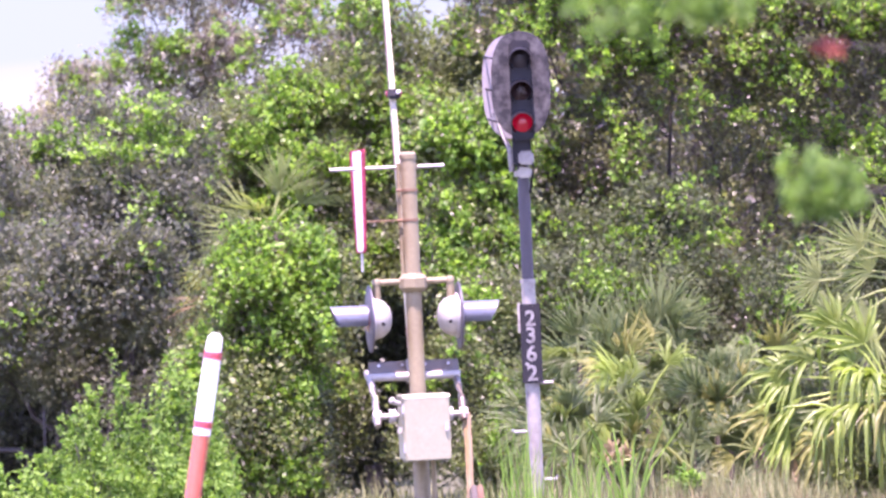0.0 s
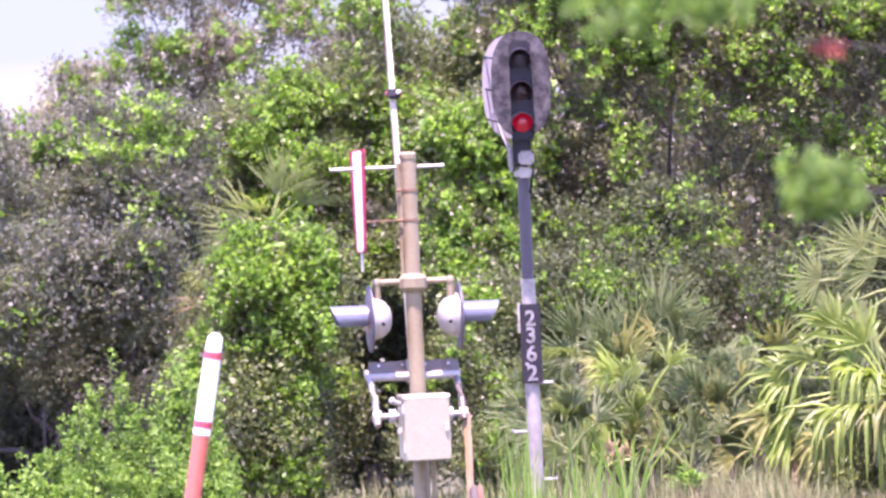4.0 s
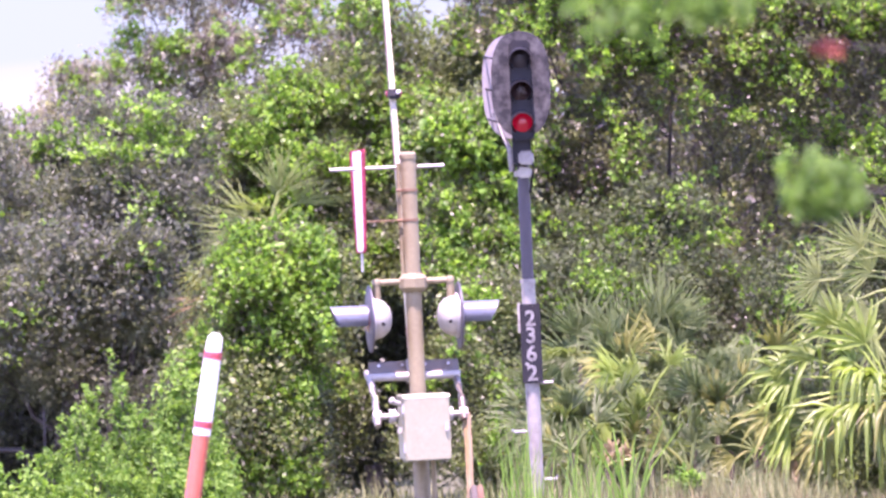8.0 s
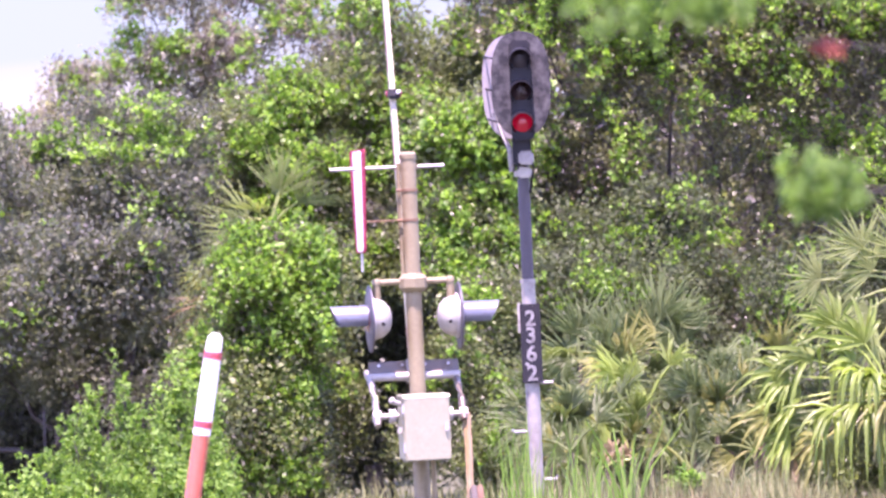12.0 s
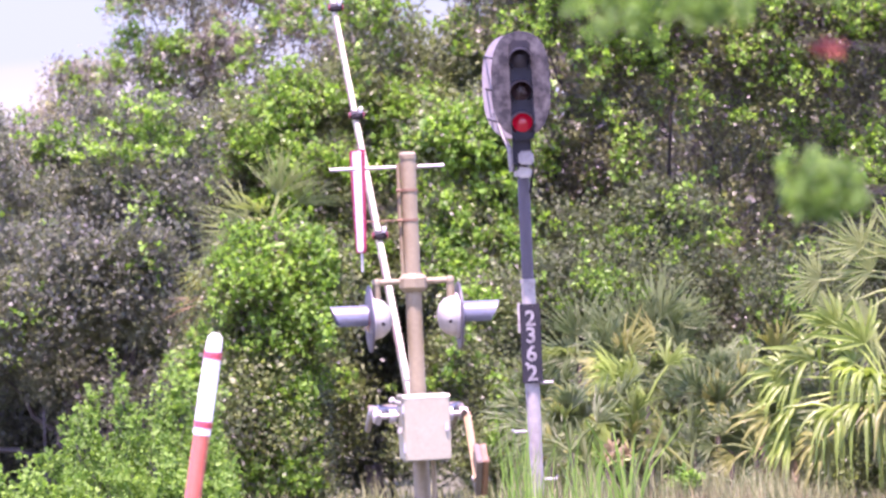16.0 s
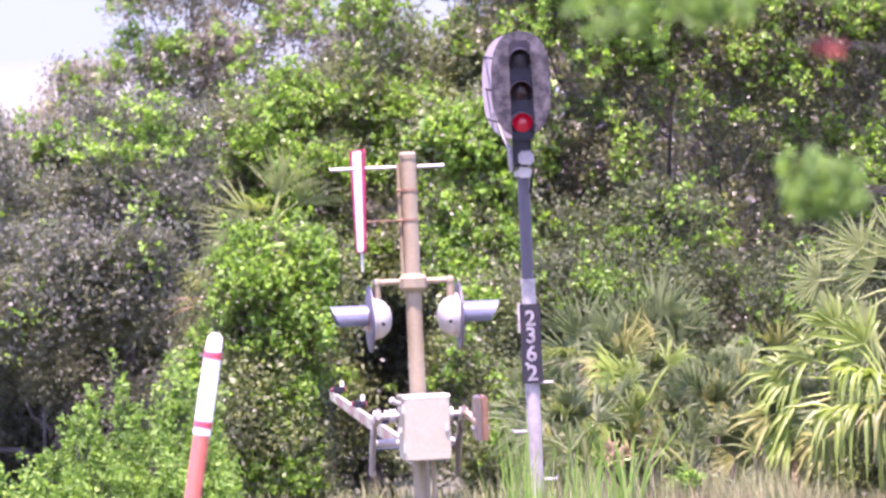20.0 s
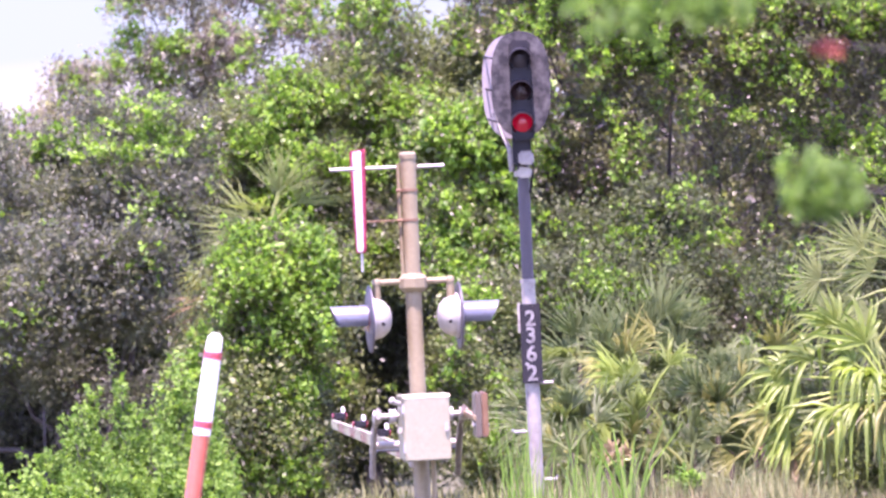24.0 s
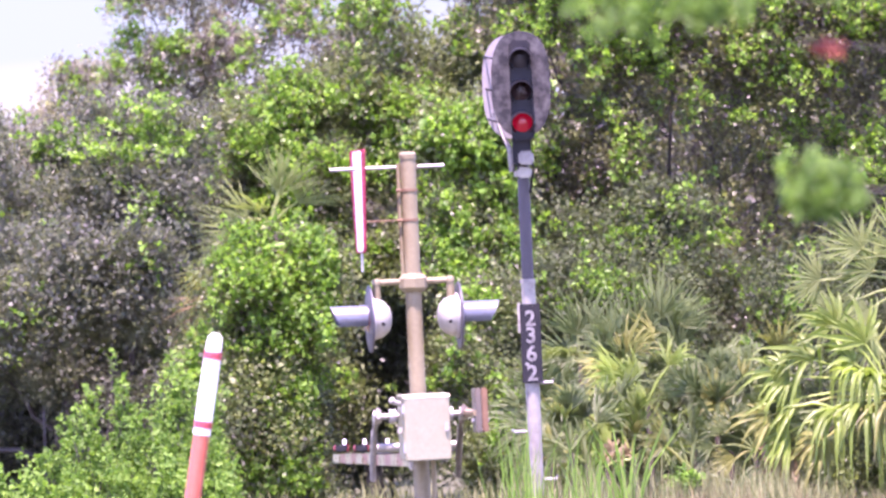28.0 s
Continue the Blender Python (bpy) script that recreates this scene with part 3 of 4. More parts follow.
    # The right bar's darker tone paints in the shade it has when lowered.
    for x, low, mat, what in ((-0.345, -0.08, POLE_METAL, "pale galvanised bracket bar"), (0.322, -0.06, GREYED_IRON, "bracket bar with shade painted in as dull brown")):
        side_bar = pipe([(x, -0.02, low), (x, 0, 0), (x, 0.03, 0.12), (x, 0.1, 0.25), (x, 0.2, 0.37), (x, D, 0.47)], [0.033, 0.036, 0.035, 0.035, 0.034, 0.032], 10)
        bmesh.ops.scale(side_bar, vec=(0.75, 1.4, 1.0), space=Matrix.Translation((-x, 0, 0)), verts=side_bar.verts)
        part("side_bar", side_bar, mat, arm, what)
        part("bar_hub", drum_x(0.05, x - 0.03, x + 0.03, 0, 0, 20), SILVER_PAINT, arm)
    part("cross_plate", block((0.7, 0.012, 0.12), (0, D - 0.055, 0.45), 0.004), GREYED_IRON, arm, "dull steel cross plate")
    part("cross_channel", pipe([(-0.35, D - 0.1, 0.375), (0.35, D - 0.1, 0.375)], [0.032, 0.032], 14), SILVER_PAINT, arm, "bright galvanised cross tube")
    for x in (-0.27, -0.09, 0.09, 0.27):
        part("plate_bolt", pipe([(x, D - 0.075, 0.475), (x, D - 0.058, 0.475)], [0.013, 0.013], 6), GALVANISED, arm)
    part("arm_clamp", block((0.11, 0.16, 0.16), (0, D, 0.45), 0.01), GALVANISED, arm)
    part("weight_bar", pipe([(0.345, 0, 0.0), (0.342, 0, -0.3), (0.322, 0, -0.83)], [0.034, 0.032, 0.026], 6), WORN_IRON, arm, "worn rusty counterweight bar")
    for x, mat, what in ((0.338, GREYED_IRON, "greyed iron counterweight plate"), (0.386, RUST, "rust-streaked iron counterweight plate")):
        part("counterweight", block((0.046, 0.34, 0.23), (x, -0.02, -0.73), 0.01), mat, arm, what)
        part("weight_bolt", drum_x(0.018, x - 0.04, x + 0.04, 0.06, -0.73, 8), GALVANISED, arm)
    for z in (2.65, 4.27, 5.77):
        lamp = part("arm_lamp", block((0.1, 0.055, 0.07), (0.0, D - 0.085, z), 0.012), BLACK_PAINT, arm, "small dark gate lamp")
        for s in (-1, 1):
            turn = Matrix.Translation((0.052 * s, D - 0.085, z)) @ Matrix.Rotation(radians(90 * s), 4, "Y")
            part("lamp_lens", lathe([(0.03, 0.0), (0.028, 0.006), (0.018, 0.012), (0.0, 0.014)], 18, turn), LAMP_RED, lamp)
        part("lamp_cap", block((0.03, 0.055, 0.026), (0.03, D - 0.135, z), 0.007), WHITE_SHEET, lamp, "bright lamp cap")
    return th, arm


crossing, gate_arm = crossing_signal()


# ---- the railway signal ----
def obround(w, h, n=14):
    """A plate outline with broad rounded ends."""
    pts = []
    for k in range(4 * n):
        a = 2 * math.pi * k / (4 * n)
        c, s = math.cos(a), math.sin(a)
        p = 2.55
        pts.append((w / 2 * math.copysign(abs(c) ** (2 / p), c), h / 2 * math.copysign(abs(s) ** (2 / p), s)))
    return pts


def digit_mesh(ch, size):
    cu = bpy.data.curves.new("digit", "FONT")
    cu.body, cu.size, cu.align_x, cu.align_y = ch, size, "CENTER", "CENTER"
    cu.extrude, cu.offset = 0.003, 0.005
    ob = bpy.data.objects.new("digit", cu)
    scene.collection.objects.link(ob)
    bpy.context.view_layer.update()
    me = bpy.data.meshes.new_from_object(ob.evaluated_get(bpy.context.evaluated_depsgraph_get()))
    bpy.data.objects.remove(ob)
    bpy.data.curves.remove(cu)
    me.materials.clear()
    return me


def railway_signal():
    th = thing("railway_signal", pose(0.77, 84.0, 0), "three-lamp railway signal with a lit red lamp on a grey pole", "railway signal")
    part("foundation", block((0.7, 0.7, 0.3), (0, 0, 0.1), 0.03), CONCRETE, th)
    part("lower_pole", pipe([(0, 0, 0.2), (0, 0, 1.6), (0, 0, 2.38)], [0.068, 0.066, 0.064], 24), POLE_METAL, th, "weathered silver lower pole")
    part("upper_pole", pipe([(0, 0, 2.36), (0, 0, 3.0), (0, 0, 3.55)], [0.056, 0.056, 0.055], 24), SHADED_POLE, th, "dark upper pole with head shadow painted in")
    part("pole_collar", lathe([(0.06, 2.36), (0.072, 2.365), (0.072, 2.4), (0.06, 2.405)], 24), POLE_METAL, th)
    part("pole_collar", lathe([(0.06, 3.35), (0.085, 3.355), (0.085, 3.41), (0.06, 3.415)], 24), POLE_METAL, th)
    part("head_neck", block((0.17, 0.26, 0.3), (-0.005, -0.14, 3.6), 0.02), BLACK_PAINT, th, "black neck casting")
    part("head_bracket", block((0.14, 0.06, 0.13), (0.03, -0.29, 3.52), 0.02), POLE_METAL, th)
    part("cable", pipe([(0.07, -0.3, 3.5), (0.1, -0.25, 3.42), (0.08, -0.1, 3.34), (0.06, -0.03, 3.2)], [0.012] * 4, 8), BLACK_PAINT, th, "black cable")
    part("head_bracket", block((0.14, 0.1, 0.1), (0.015, -0.1, 3.39), 0.022), SILVER_PAINT, th)
    part("cable_conduit", pipe([(-0.1, -0.02, 3.4), (-0.11, -0.03, 3.6), (-0.16, 0.05, 3.72), (-0.25, 0.1, 3.95)], [0.03, 0.03, 0.018, 0.014], 10), POLE_METAL, th)
    zc = 4.2
    head_at = Matrix.Translation((0.012, -0.36, zc)) @ Matrix.Rotation(radians(-6), 4, "Z")
    plate = part("backing_plate", prism(obround(0.55, 0.97), 0.012, head_at), GREY_PLATE, th, "weathered dark grey oval backing plate")
    rear_at = Matrix.Translation((-0.062, 0.2, zc - 0.01)) @ Matrix.Rotation(radians(4), 4, "Z")
    rear = part("rear_plate", prism(obround(0.56, 0.96), 0.012, rear_at), PALE_PLATE, th, "pale grey rear backing plate")
    for z in (0.28, -0.02, -0.3):
        part("plate_strut", pipe([(-0.31, 0.19, zc + z), (-0.23, -0.05, zc + z - 0.03), (-0.13, -0.33, zc + z - 0.06)], [0.009] * 3, 8), BLACK_PAINT, rear)
    part("lamp_case", block((0.2, 0.3, 0.94), (0.01, -0.2, zc - 0.05), 0.03), BLACK_PAINT, th, "black lamp case")
    part("lamp_front", block((0.2, 0.05, 0.92), (0.01, -0.385, zc - 0.06), 0.04), BLACK_PAINT, th)
    for k, (z, mat, what) in enumerate(((0.235, LENS_DARK, "unlit dark lens"), (-0.06, LENS_AMBER, "unlit amber lens"), (-0.35, LENS_RED, "lit red lens"))):
        c = Matrix.Translation((0.01, -0.412, zc + z)) @ Matrix.Rotation(radians(90), 4, "X")
        part("lens", lathe([(0.0, 0.022), (0.055, 0.016), (0.093, 0.0)], 32, c), mat, th, what)
        b = bmesh.new()
        for r in (0.098, 0.103):
            grid = []
            for i in range(7):
                row = []
                for j in range(33):
                    a = radians(-50 + 280 * j / 32)
                    ln = 0.24 - 0.1 * (1 - math.sin(a)) * 0.8
                    row.append(b.verts.new((0.01 + r * math.cos(a), -0.41 - ln * i / 6, zc + z + r * math.sin(a) - 0.025 * i / 6)))
                grid.append(row)
            for i in range(6):
                for j in range(32):
                    b.faces.new((grid[i][j], grid[i][j + 1], grid[i + 1][j + 1], grid[i + 1][j]))
        part("hood", smooth(b), BLACK_PAINT, th, "black lamp hood")
    # mile sign with upright row of digits
    sign = part("mile_sign", block((0.19, 0.012, 0.73), (0.005, -0.09, 1.81), 0.004), BLACK_PAINT, th, "black sign with white digits one above the other")
    for ch, z in (("2", 2.035), ("3", 1.88), ("6", 1.712), ("2", 1.53)):
        part("digit", digit_mesh(ch, 0.2), DIGIT_WHITE, sign, "worn white digit", at=pose(0.005, -0.1, z, 90, 0, 0))
    part("dot", lathe([(0.0, 0.0), (0.018, 0.0), (0.018, 0.004), (0, 0.004)], 14, Matrix.Translation((-0.04, -0.097, 1.622)) @ Matrix.Rotation(radians(90), 4, "X")), DIGIT_WHITE, sign)
    part("sign_edge", block((0.025, 0.012, 0.28), (-0.095, -0.04, 2.05), 0.003), SILVER_PAINT, th, "pale edge of a second sign")
    for s, z in ((1, 1.445), (-1, 1.0), (1, 0.555), (-1, 0.3)):
        part("step", pipe([(0, -0.06 * 0, z), (0.19 * s, 0, z), (0.2 * s, 0, z + 0.03)], [0.014, 0.014, 0.014], 8), GALVANISED, th, "galvanised climbing step")
    return th


railway_signal()


# ---- leaning marker post ----
def marker_post():
    th = thing("marker_post", pose(-1.781, 55.0, 0, 0, 10.5, 0), "leaning orange plastic marker post with a white reflective sleeve", "marker post")
    r = 0.05
    part("tube", pipe([(0, 0, -0.2), (0, 0, 1.53)], [r * 1.1, r * 0.98], 28), ORANGE_POST, th, "faded orange plastic tube")
    part("sleeve", lathe([(r, 1.505), (r + 0.003, 1.505), (r + 0.002, 1.95), (r * 0.97, 2.02), (r * 0.95, 2.07), (r * 0.75, 2.105), (r * 0.4, 2.12), (0, 2.125)], 32), WHITE_SHEET, th, "white reflective sleeve with domed cap")
    for z in (1.567, 1.99):
        ring = lathe([(r + 0.003, z - 0.022), (r + 0.0055, z - 0.022), (r + 0.0055, z + 0.022), (r + 0.003, z + 0.022)], 32)
        part("red_band", ring, RED_SHEET, th, "red band")
    return th


marker_post()


# ---- woods behind ----
R = np.random.default_rng(7)
PLANTS = {}
# dark evergreen oak
lob = lobed(R, -5.6, -2.75, 100, 102, 0.5, 4.3, 100, 0.24, 0.46, 0.85)
lob = [l for l in lob if not (-5.5 < l[0] < -3.8 and l[2] < 1.4)]
PLANTS["oak"] = tree("oak", -4.0, 101.0, stepped(lob, 2.2, 0.32), 11000, 14, 0.044, OAK_LEAF, "dense dark green evergreen oak at the wood's edge", seed=11, trunk=0.12, spread=0.1, hollow=0.4)
lob = lobed(R, -5.7, -3.6, 102.6, 103.6, 0.1, 1.7, 40, 0.25, 0.45)
PLANTS["hollow"] = tree("bush", -4.7, 103.2, lob, 2600, 10, 0.06, OAK_LEAF, "shaded dark bush under the oak", "bush", seed=43, trunk=0.02, boughs=0)
lob = lobed(np.random.default_rng(144), -1.7, 0.3, 103.2, 103.9, 0.1, 2.4, 52, 0.25, 0.45)
PLANTS["hollow_mid"] = tree("bush", -0.7, 103.6, lob, 3200, 10, 0.055, OAK_LEAF, "dark bush deep in the shade of the wood", "bush", seed=44, trunk=0.04, boughs=0)
# back oak with gaps to the sky
lob = [l for l in lobed(R, -5.5, -0.6, 110, 112, 3.7, 6.7, 150, 0.22, 0.45) if l[2] + l[5] < 4.78 + 0.72 * (l[0] + 5.3) or l[0] > -3.75]
PLANTS["back_oak"] = tree("oak", -2.6, 111.0, stepped(lob, 5.2, 0.3), 7600, 12, 0.046, GREY_LEAF, "tall thin-crowned oak with grey twigs against the sky", seed=12, trunk=0.06, spread=0.09, hollow=0.2, boughs=60, loose=0.05)
lob = lobed(R, -5.6, -1.0, 112.5, 114, 0.6, 3.9, 34, 0.5, 0.9)
PLANTS["back_bush"] = tree("tree", -3.2, 113.0, lob, 2200, 9, 0.11, OLIVE_LEAF, "shaded tree in the wood behind the oaks", seed=13, trunk=0.12)
# middle tree overgrown with creepers
lob = lobed(R, -2.7, 0.9, 102.4, 103.6, 0.6, 6.1, 95, 0.3, 0.55, 0.9)
lob = [l for l in lob if not (-0.1 < l[0] < 0.42 and l[2] > 5.0) and not (l[0] < -1.35 and l[2] > 4.6) and not (l[2] > 5.0 and l[0] < 0.6 and R.random() < 0.55) and not (-1.2 < l[0] < 0.0 and l[2] < 2.5) and not (((l[0] - 0.5) / 0.42) ** 2 + ((l[2] - 4.05) / 0.5) ** 2 < 1)]
PLANTS["middle"] = tree("tree", -0.9, 103.0, stepped(lob, 3.2, 0.34), 11500, 14, 0.047, HEDGE_LEAF, "tree overgrown with creepers, mid green", seed=15, trunk=0.12, spread=0.1, hollow=0.4, boughs=0)
lob = lobed(R, -0.1, 0.8, 99.9, 100.6, 2.3, 4.2, 40, 0.1, 0.24, 1.1)
PLANTS["vine_mid"] = tree("tree", 0.4, 100.8, stepped(lob, 3.2, 0.3), 2500, 13, 0.047, HEDGE_LEAF, "slender tree swathed in creeper", seed=16, trunk=0.05, slim=0.6, boughs=4)
# right-hand woods
lob = lobed(R, 0.7, 5.8, 101.6, 103.2, 3.9, 6.5, 95, 0.28, 0.5, 0.85) + lobed(R, 0.7, 5.8, 101.7, 103.6, 1.4, 3.9, 80, 0.28, 0.5, 0.85)
lob += lobed(np.random.default_rng(146), 0.9, 5.6, 101.5, 102.2, 4.5, 6.6, 44, 0.24, 0.42, 0.85)
hollows = ((2.09, 4.45, 0.16, 0.12), (2.56, 3.98, 0.2, 0.24), (2.9, 3.5, 0.18, 0.2), (3.55, 3.45, 0.3, 0.26), (3.9, 3.2, 0.26, 0.34), (3.3, 4.3, 0.2, 0.14))
lob = [l for l in lob if l[1] > 102.4 or not any(((l[0] - hx) / (rx + l[3] * 0.2)) ** 2 + ((l[2] - hz) / (rz + l[5] * 0.2)) ** 2 < 1 for hx, hz, rx, rz in hollows)]
PLANTS["right"] = tree("tree", 3.0, 103.0, stepped(lob, 4.2, 0.13), 15500, 13, 0.044, OLIVE_LEAF, "tall olive-green tree in partial shade", seed=19, trunk=0.08, boughs=8, spread=0.1, hollow=0.4)
lob = lobed(R, 0.9, 5.4, 98.8, 100.0, 0.4, 2.5, 58, 0.28, 0.46)
PLANTS["right_low"] = tree("bush", 2.8, 98.0, stepped(lob, 1.6, 0.4), 7000, 13, 0.045, DULL_LEAF, "dull green undergrowth below the tall tree", "bush", seed=21, trunk=0.06)
# far wood that closes the view
for k, (x, y, top) in enumerate(((-2.0, 128, 5.0), (3.7, 126, 9.0), (6.5, 124, 9.5), (-6.6, 126, 3.8))):
    lob = lobed(R, x - 2.6, x + 2.6, y - 1, y + 1, 0.8, top - 0.9, 52, 0.7, 1.2)
    tree("tree", x, y, lob, 3800, 8, 0.17, OLIVE_LEAF, "tree in the shaded wood far behind", seed=30 + k, trunk=0.2, group="far wood")
lob = [l for l in lobed(R, 0.2, 5.8, 109, 110.5, 1.0, 7.0, 70, 0.5, 0.8) if l[0] > 1.1 or l[2] < 4.6]
PLANTS["right_back"] = tree("tree", 3.4, 110.0, stepped(lob, 4, 0.3), 4600, 11, 0.08, OLIVE_LEAF, "shaded tree in the wood behind the tall tree", seed=22, trunk=0.14)
lob = [l for l in lobed(R, -5.5, -3.0, 98.2, 98.9, 1.5, 3.0, 44, 0.2, 0.4) if l[2] > 2.1]
PLANTS["myrtle"] = tree("bush", -4.4, 98.6, stepped(lob, 2.2, 0.35), 3000, 12, 0.05, OAK_LEAF, "grey-green bush in front of the oak", "bush", seed=23, trunk=0.014, hollow=0.3, boughs=0)
# undergrowth in the middle
lob = [l for l in lobed(R, -2.6, 0.8, 95.6, 96.4, 0.2, 2.1, 64, 0.18, 0.38) if not (-1.6 < l[0] < -0.5 and l[2] < 1.25) and not (-1.5 < l[0] < 0.1 and l[2] > 0.85)]
PLANTS["under_mid"] = tree("bush", -1.0, 96.0, stepped(lob, 1.1, 0.4), 7600, 13, 0.045, HEDGE_LEAF, "mid green undergrowth behind the crossing mast", "bush", seed=40, trunk=0.05, boughs=0)
lob = lobed(R, 0.8, 4.8, 90.4, 91.6, 0.15, 1.1, 66, 0.18, 0.34)
PLANTS["under_palms"] = tree("bush", 2.6, 90.8, lob, 5000, 12, 0.045, HEDGE_LEAF, "low dull green bush between the palmettos", "bush", seed=41, trunk=0.04)
lob = lobed(R, -2.35, -1.2, 95.3, 96.0, 0.6, 2.95, 66, 0.12, 0.26, 1.0)
lob = [l for l in lob if l[0] < -1.5 or l[2] > 1.7]
PLANTS["vine_left"] = tree("bush", -1.8, 96.2, stepped(lob, 1.8, 0.3), 2500, 13, 0.046, HEDGE_LEAF, "mid green bush round a palm trunk", "bush", seed=27, trunk=0.03, slim=0.6, boughs=0)
# creepers
creeper("vine", [PLANTS["oak"]], (-4.7, -2.2, 3.95, 5.1), -0.12, 1.5, 640, 12, 0.056, VINE_LEAF, "bright green vine spread over the oak", 14)
creeper("vine", [PLANTS["oak"], PLANTS["myrtle"]], (-5.6, -2.5, 0.8, 3.9), 0.25, 1.6, 200, 11, 0.05, VINE_LEAF, "thin vine through the dark oak", 24)
creeper("vine", [PLANTS["back_oak"]], (-4.6, -0.6, 4.2, 6.8), 0.05, 1.8, 620, 11, 0.052, VINE_LEAF, "yellow-green vine among grey twigs", 25, plain=True)
creeper("vine", [PLANTS["middle"]], (-2.6, 0.9, 1.2, 6.4), 0.0, 1.8, 2100, 12, 0.054, VINE_LEAF, "green creeper climbing through a treetop", 18, plain=True)
creeper("vine", [PLANTS["vine_left"]], (-2.6, -1.15, 1.75, 3.2), -0.3, 1.5, 800, 12, 0.052, VINE_LEAF, "bright green creeper heaped round a palm trunk", 28)
creeper("vine", [PLANTS["vine_mid"]], (-0.4, 1.1, 2.0, 4.6), -0.12, 1.6, 950, 12, 0.056, VINE_LEAF, "bright green creeper hanging in a column", 29)
creeper("vine", [PLANTS["under_mid"]], (-2.7, 0.8, 0.3, 2.5), -0.04, 1.8, 1150, 12, 0.054, VINE_LEAF, "bright green creeper over low growth", 17)
creeper("vine", [PLANTS["under_mid"]], (-2.7, -1.4, 0.3, 2.1), -0.3, 2.2, 760, 12, 0.05, VINE_LEAF, "green creeper over low growth in the sun", 19)
creeper("vine", [PLANTS["right"]], (0.7, 5.8, 2.7, 6.9), 0.03, 2.2, 2100, 10, 0.05, VINE_LEAF, "yellow-green creeper over the tall tree", 20, plain=True)
creeper("vine", [PLANTS["right"]], (0.9, 2.7, 4.7, 6.9), -0.25, 2.4, 620, 10, 0.052, VINE_LEAF, "yellow-green creeper hanging from a treetop", 31, plain=True)
creeper("vine", [PLANTS["right_low"]], (0.9, 5.4, 0.8, 3.4), 0.15, 2.0, 420, 11, 0.048, VINE_LEAF, "thin creeper over dull undergrowth", 26)
lob = lobed(np.random.default_rng(145), 1.0, 2.7, 99.9, 100.9, 2.2, 3.1, 30, 0.16, 0.34)
PLANTS["right_mid"] = tree("bush", 1.9, 100.0, stepped(lob, 2.8, 0.35), 1700, 11, 0.056, DULL_LEAF, "dull green bush below the tall tree", "bush", seed=45, trunk=0.04, boughs=4)
creeper("vine", [PLANTS["right_mid"]], (0.8, 3.1, 2.0, 3.7), -0.05, 1.8, 130, 11, 0.05, VINE_LEAF, "bright creeper over a dull green bush", 46)
# light green shrubs: upright plumes with gaps between them
def plume_shrub(x, y, h, w, seed):
    """A shrub of two to four leafy stems, each broad below and drawn out above."""
    r2 = np.random.default_rng(seed)
    lob = []
    for k in range(int(r2.integers(2, 5))):
        top = h if k == 0 else h * r2.uniform(0.6, 0.92)
        sx, sy = (0.0, 0.0) if k == 0 else (r2.normal() * w * 0.8, r2.normal() * w * 0.6)
        z = top - 0.05
        while z > 0.12:
            f = 1 - z / top
            r = w * (0.22 + 0.75 * min(f * 1.6, 1.0)) * r2.uniform(0.6, 1.05)
            lob.append((x + sx * (0.35 + f) + r2.normal() * w * 0.28, y + sy + r2.normal() * w * 0.28, z, r, r, r * 0.75))
            z -= r * r2.uniform(0.8, 1.15)
    return tree("shrub", x, y, lob, int(60 + 150 * h * (w / 0.2)), 11, 0.05, SHRUB_LEAF, "light green leafy shrub in full sun", "shrub", seed=seed, trunk=0.014, slim=0.55,
                group="sunlit shrubs", spread=0.055, plain=False, hollow=0.15, up=0.5, loose=0.05, boughs=10)


for k, (x, y, h, w) in enumerate(((-3.09, 85.6, 2.0, 0.1), (-2.54, 85.3, 1.94, 0.15), (-2.72, 85.8, 1.72, 0.13), (-3.4, 86.0, 1.66, 0.1), (-3.57, 85.7, 1.4, 0.1), (-2.42, 85.0, 1.62, 0.13),
                                  (-2.95, 84.8, 1.36, 0.18), (-2.62, 84.6, 1.28, 0.18), (-3.3, 84.9, 1.18, 0.16), (-3.65, 84.8, 1.1, 0.15), (-3.92, 84.6, 1.02, 0.15), (-4.15, 84.2, 0.8, 0.2),
                                  (-3.86, 83.8, 0.78, 0.2), (-3.48, 83.7, 0.84, 0.2), (-3.06, 83.7, 0.92, 0.2), (-2.65, 83.6, 0.96, 0.2), (-2.3, 84.2, 1.2, 0.16), (-4.4, 84.8, 0.85, 0.2),
                                  (-2.1, 83.4, 0.75, 0.2), (-2.25, 85.4, 1.5, 0.12))):
    PLANTS["shrub%d" % k] = plume_shrub(x, y, h, w, 50 + k)

lob = [(2.22, 87.0, 0.42, 0.12, 0.08, 0.07), (2.12, 87.0, 0.36, 0.1, 0.08, 0.07), (2.3, 87.05, 0.4, 0.07, 0.06, 0.05), (2.2, 87.0, 0.22, 0.08, 0.08, 0.1)]
tree("weed", 2.2, 87.0, lob, 46, 10, 0.05, VINE_LEAF, "small bright green weed in front of the palmettos", "weed", seed=151, trunk=0.008, slim=0.7, spread=0.04, plain=False, loose=0.02)

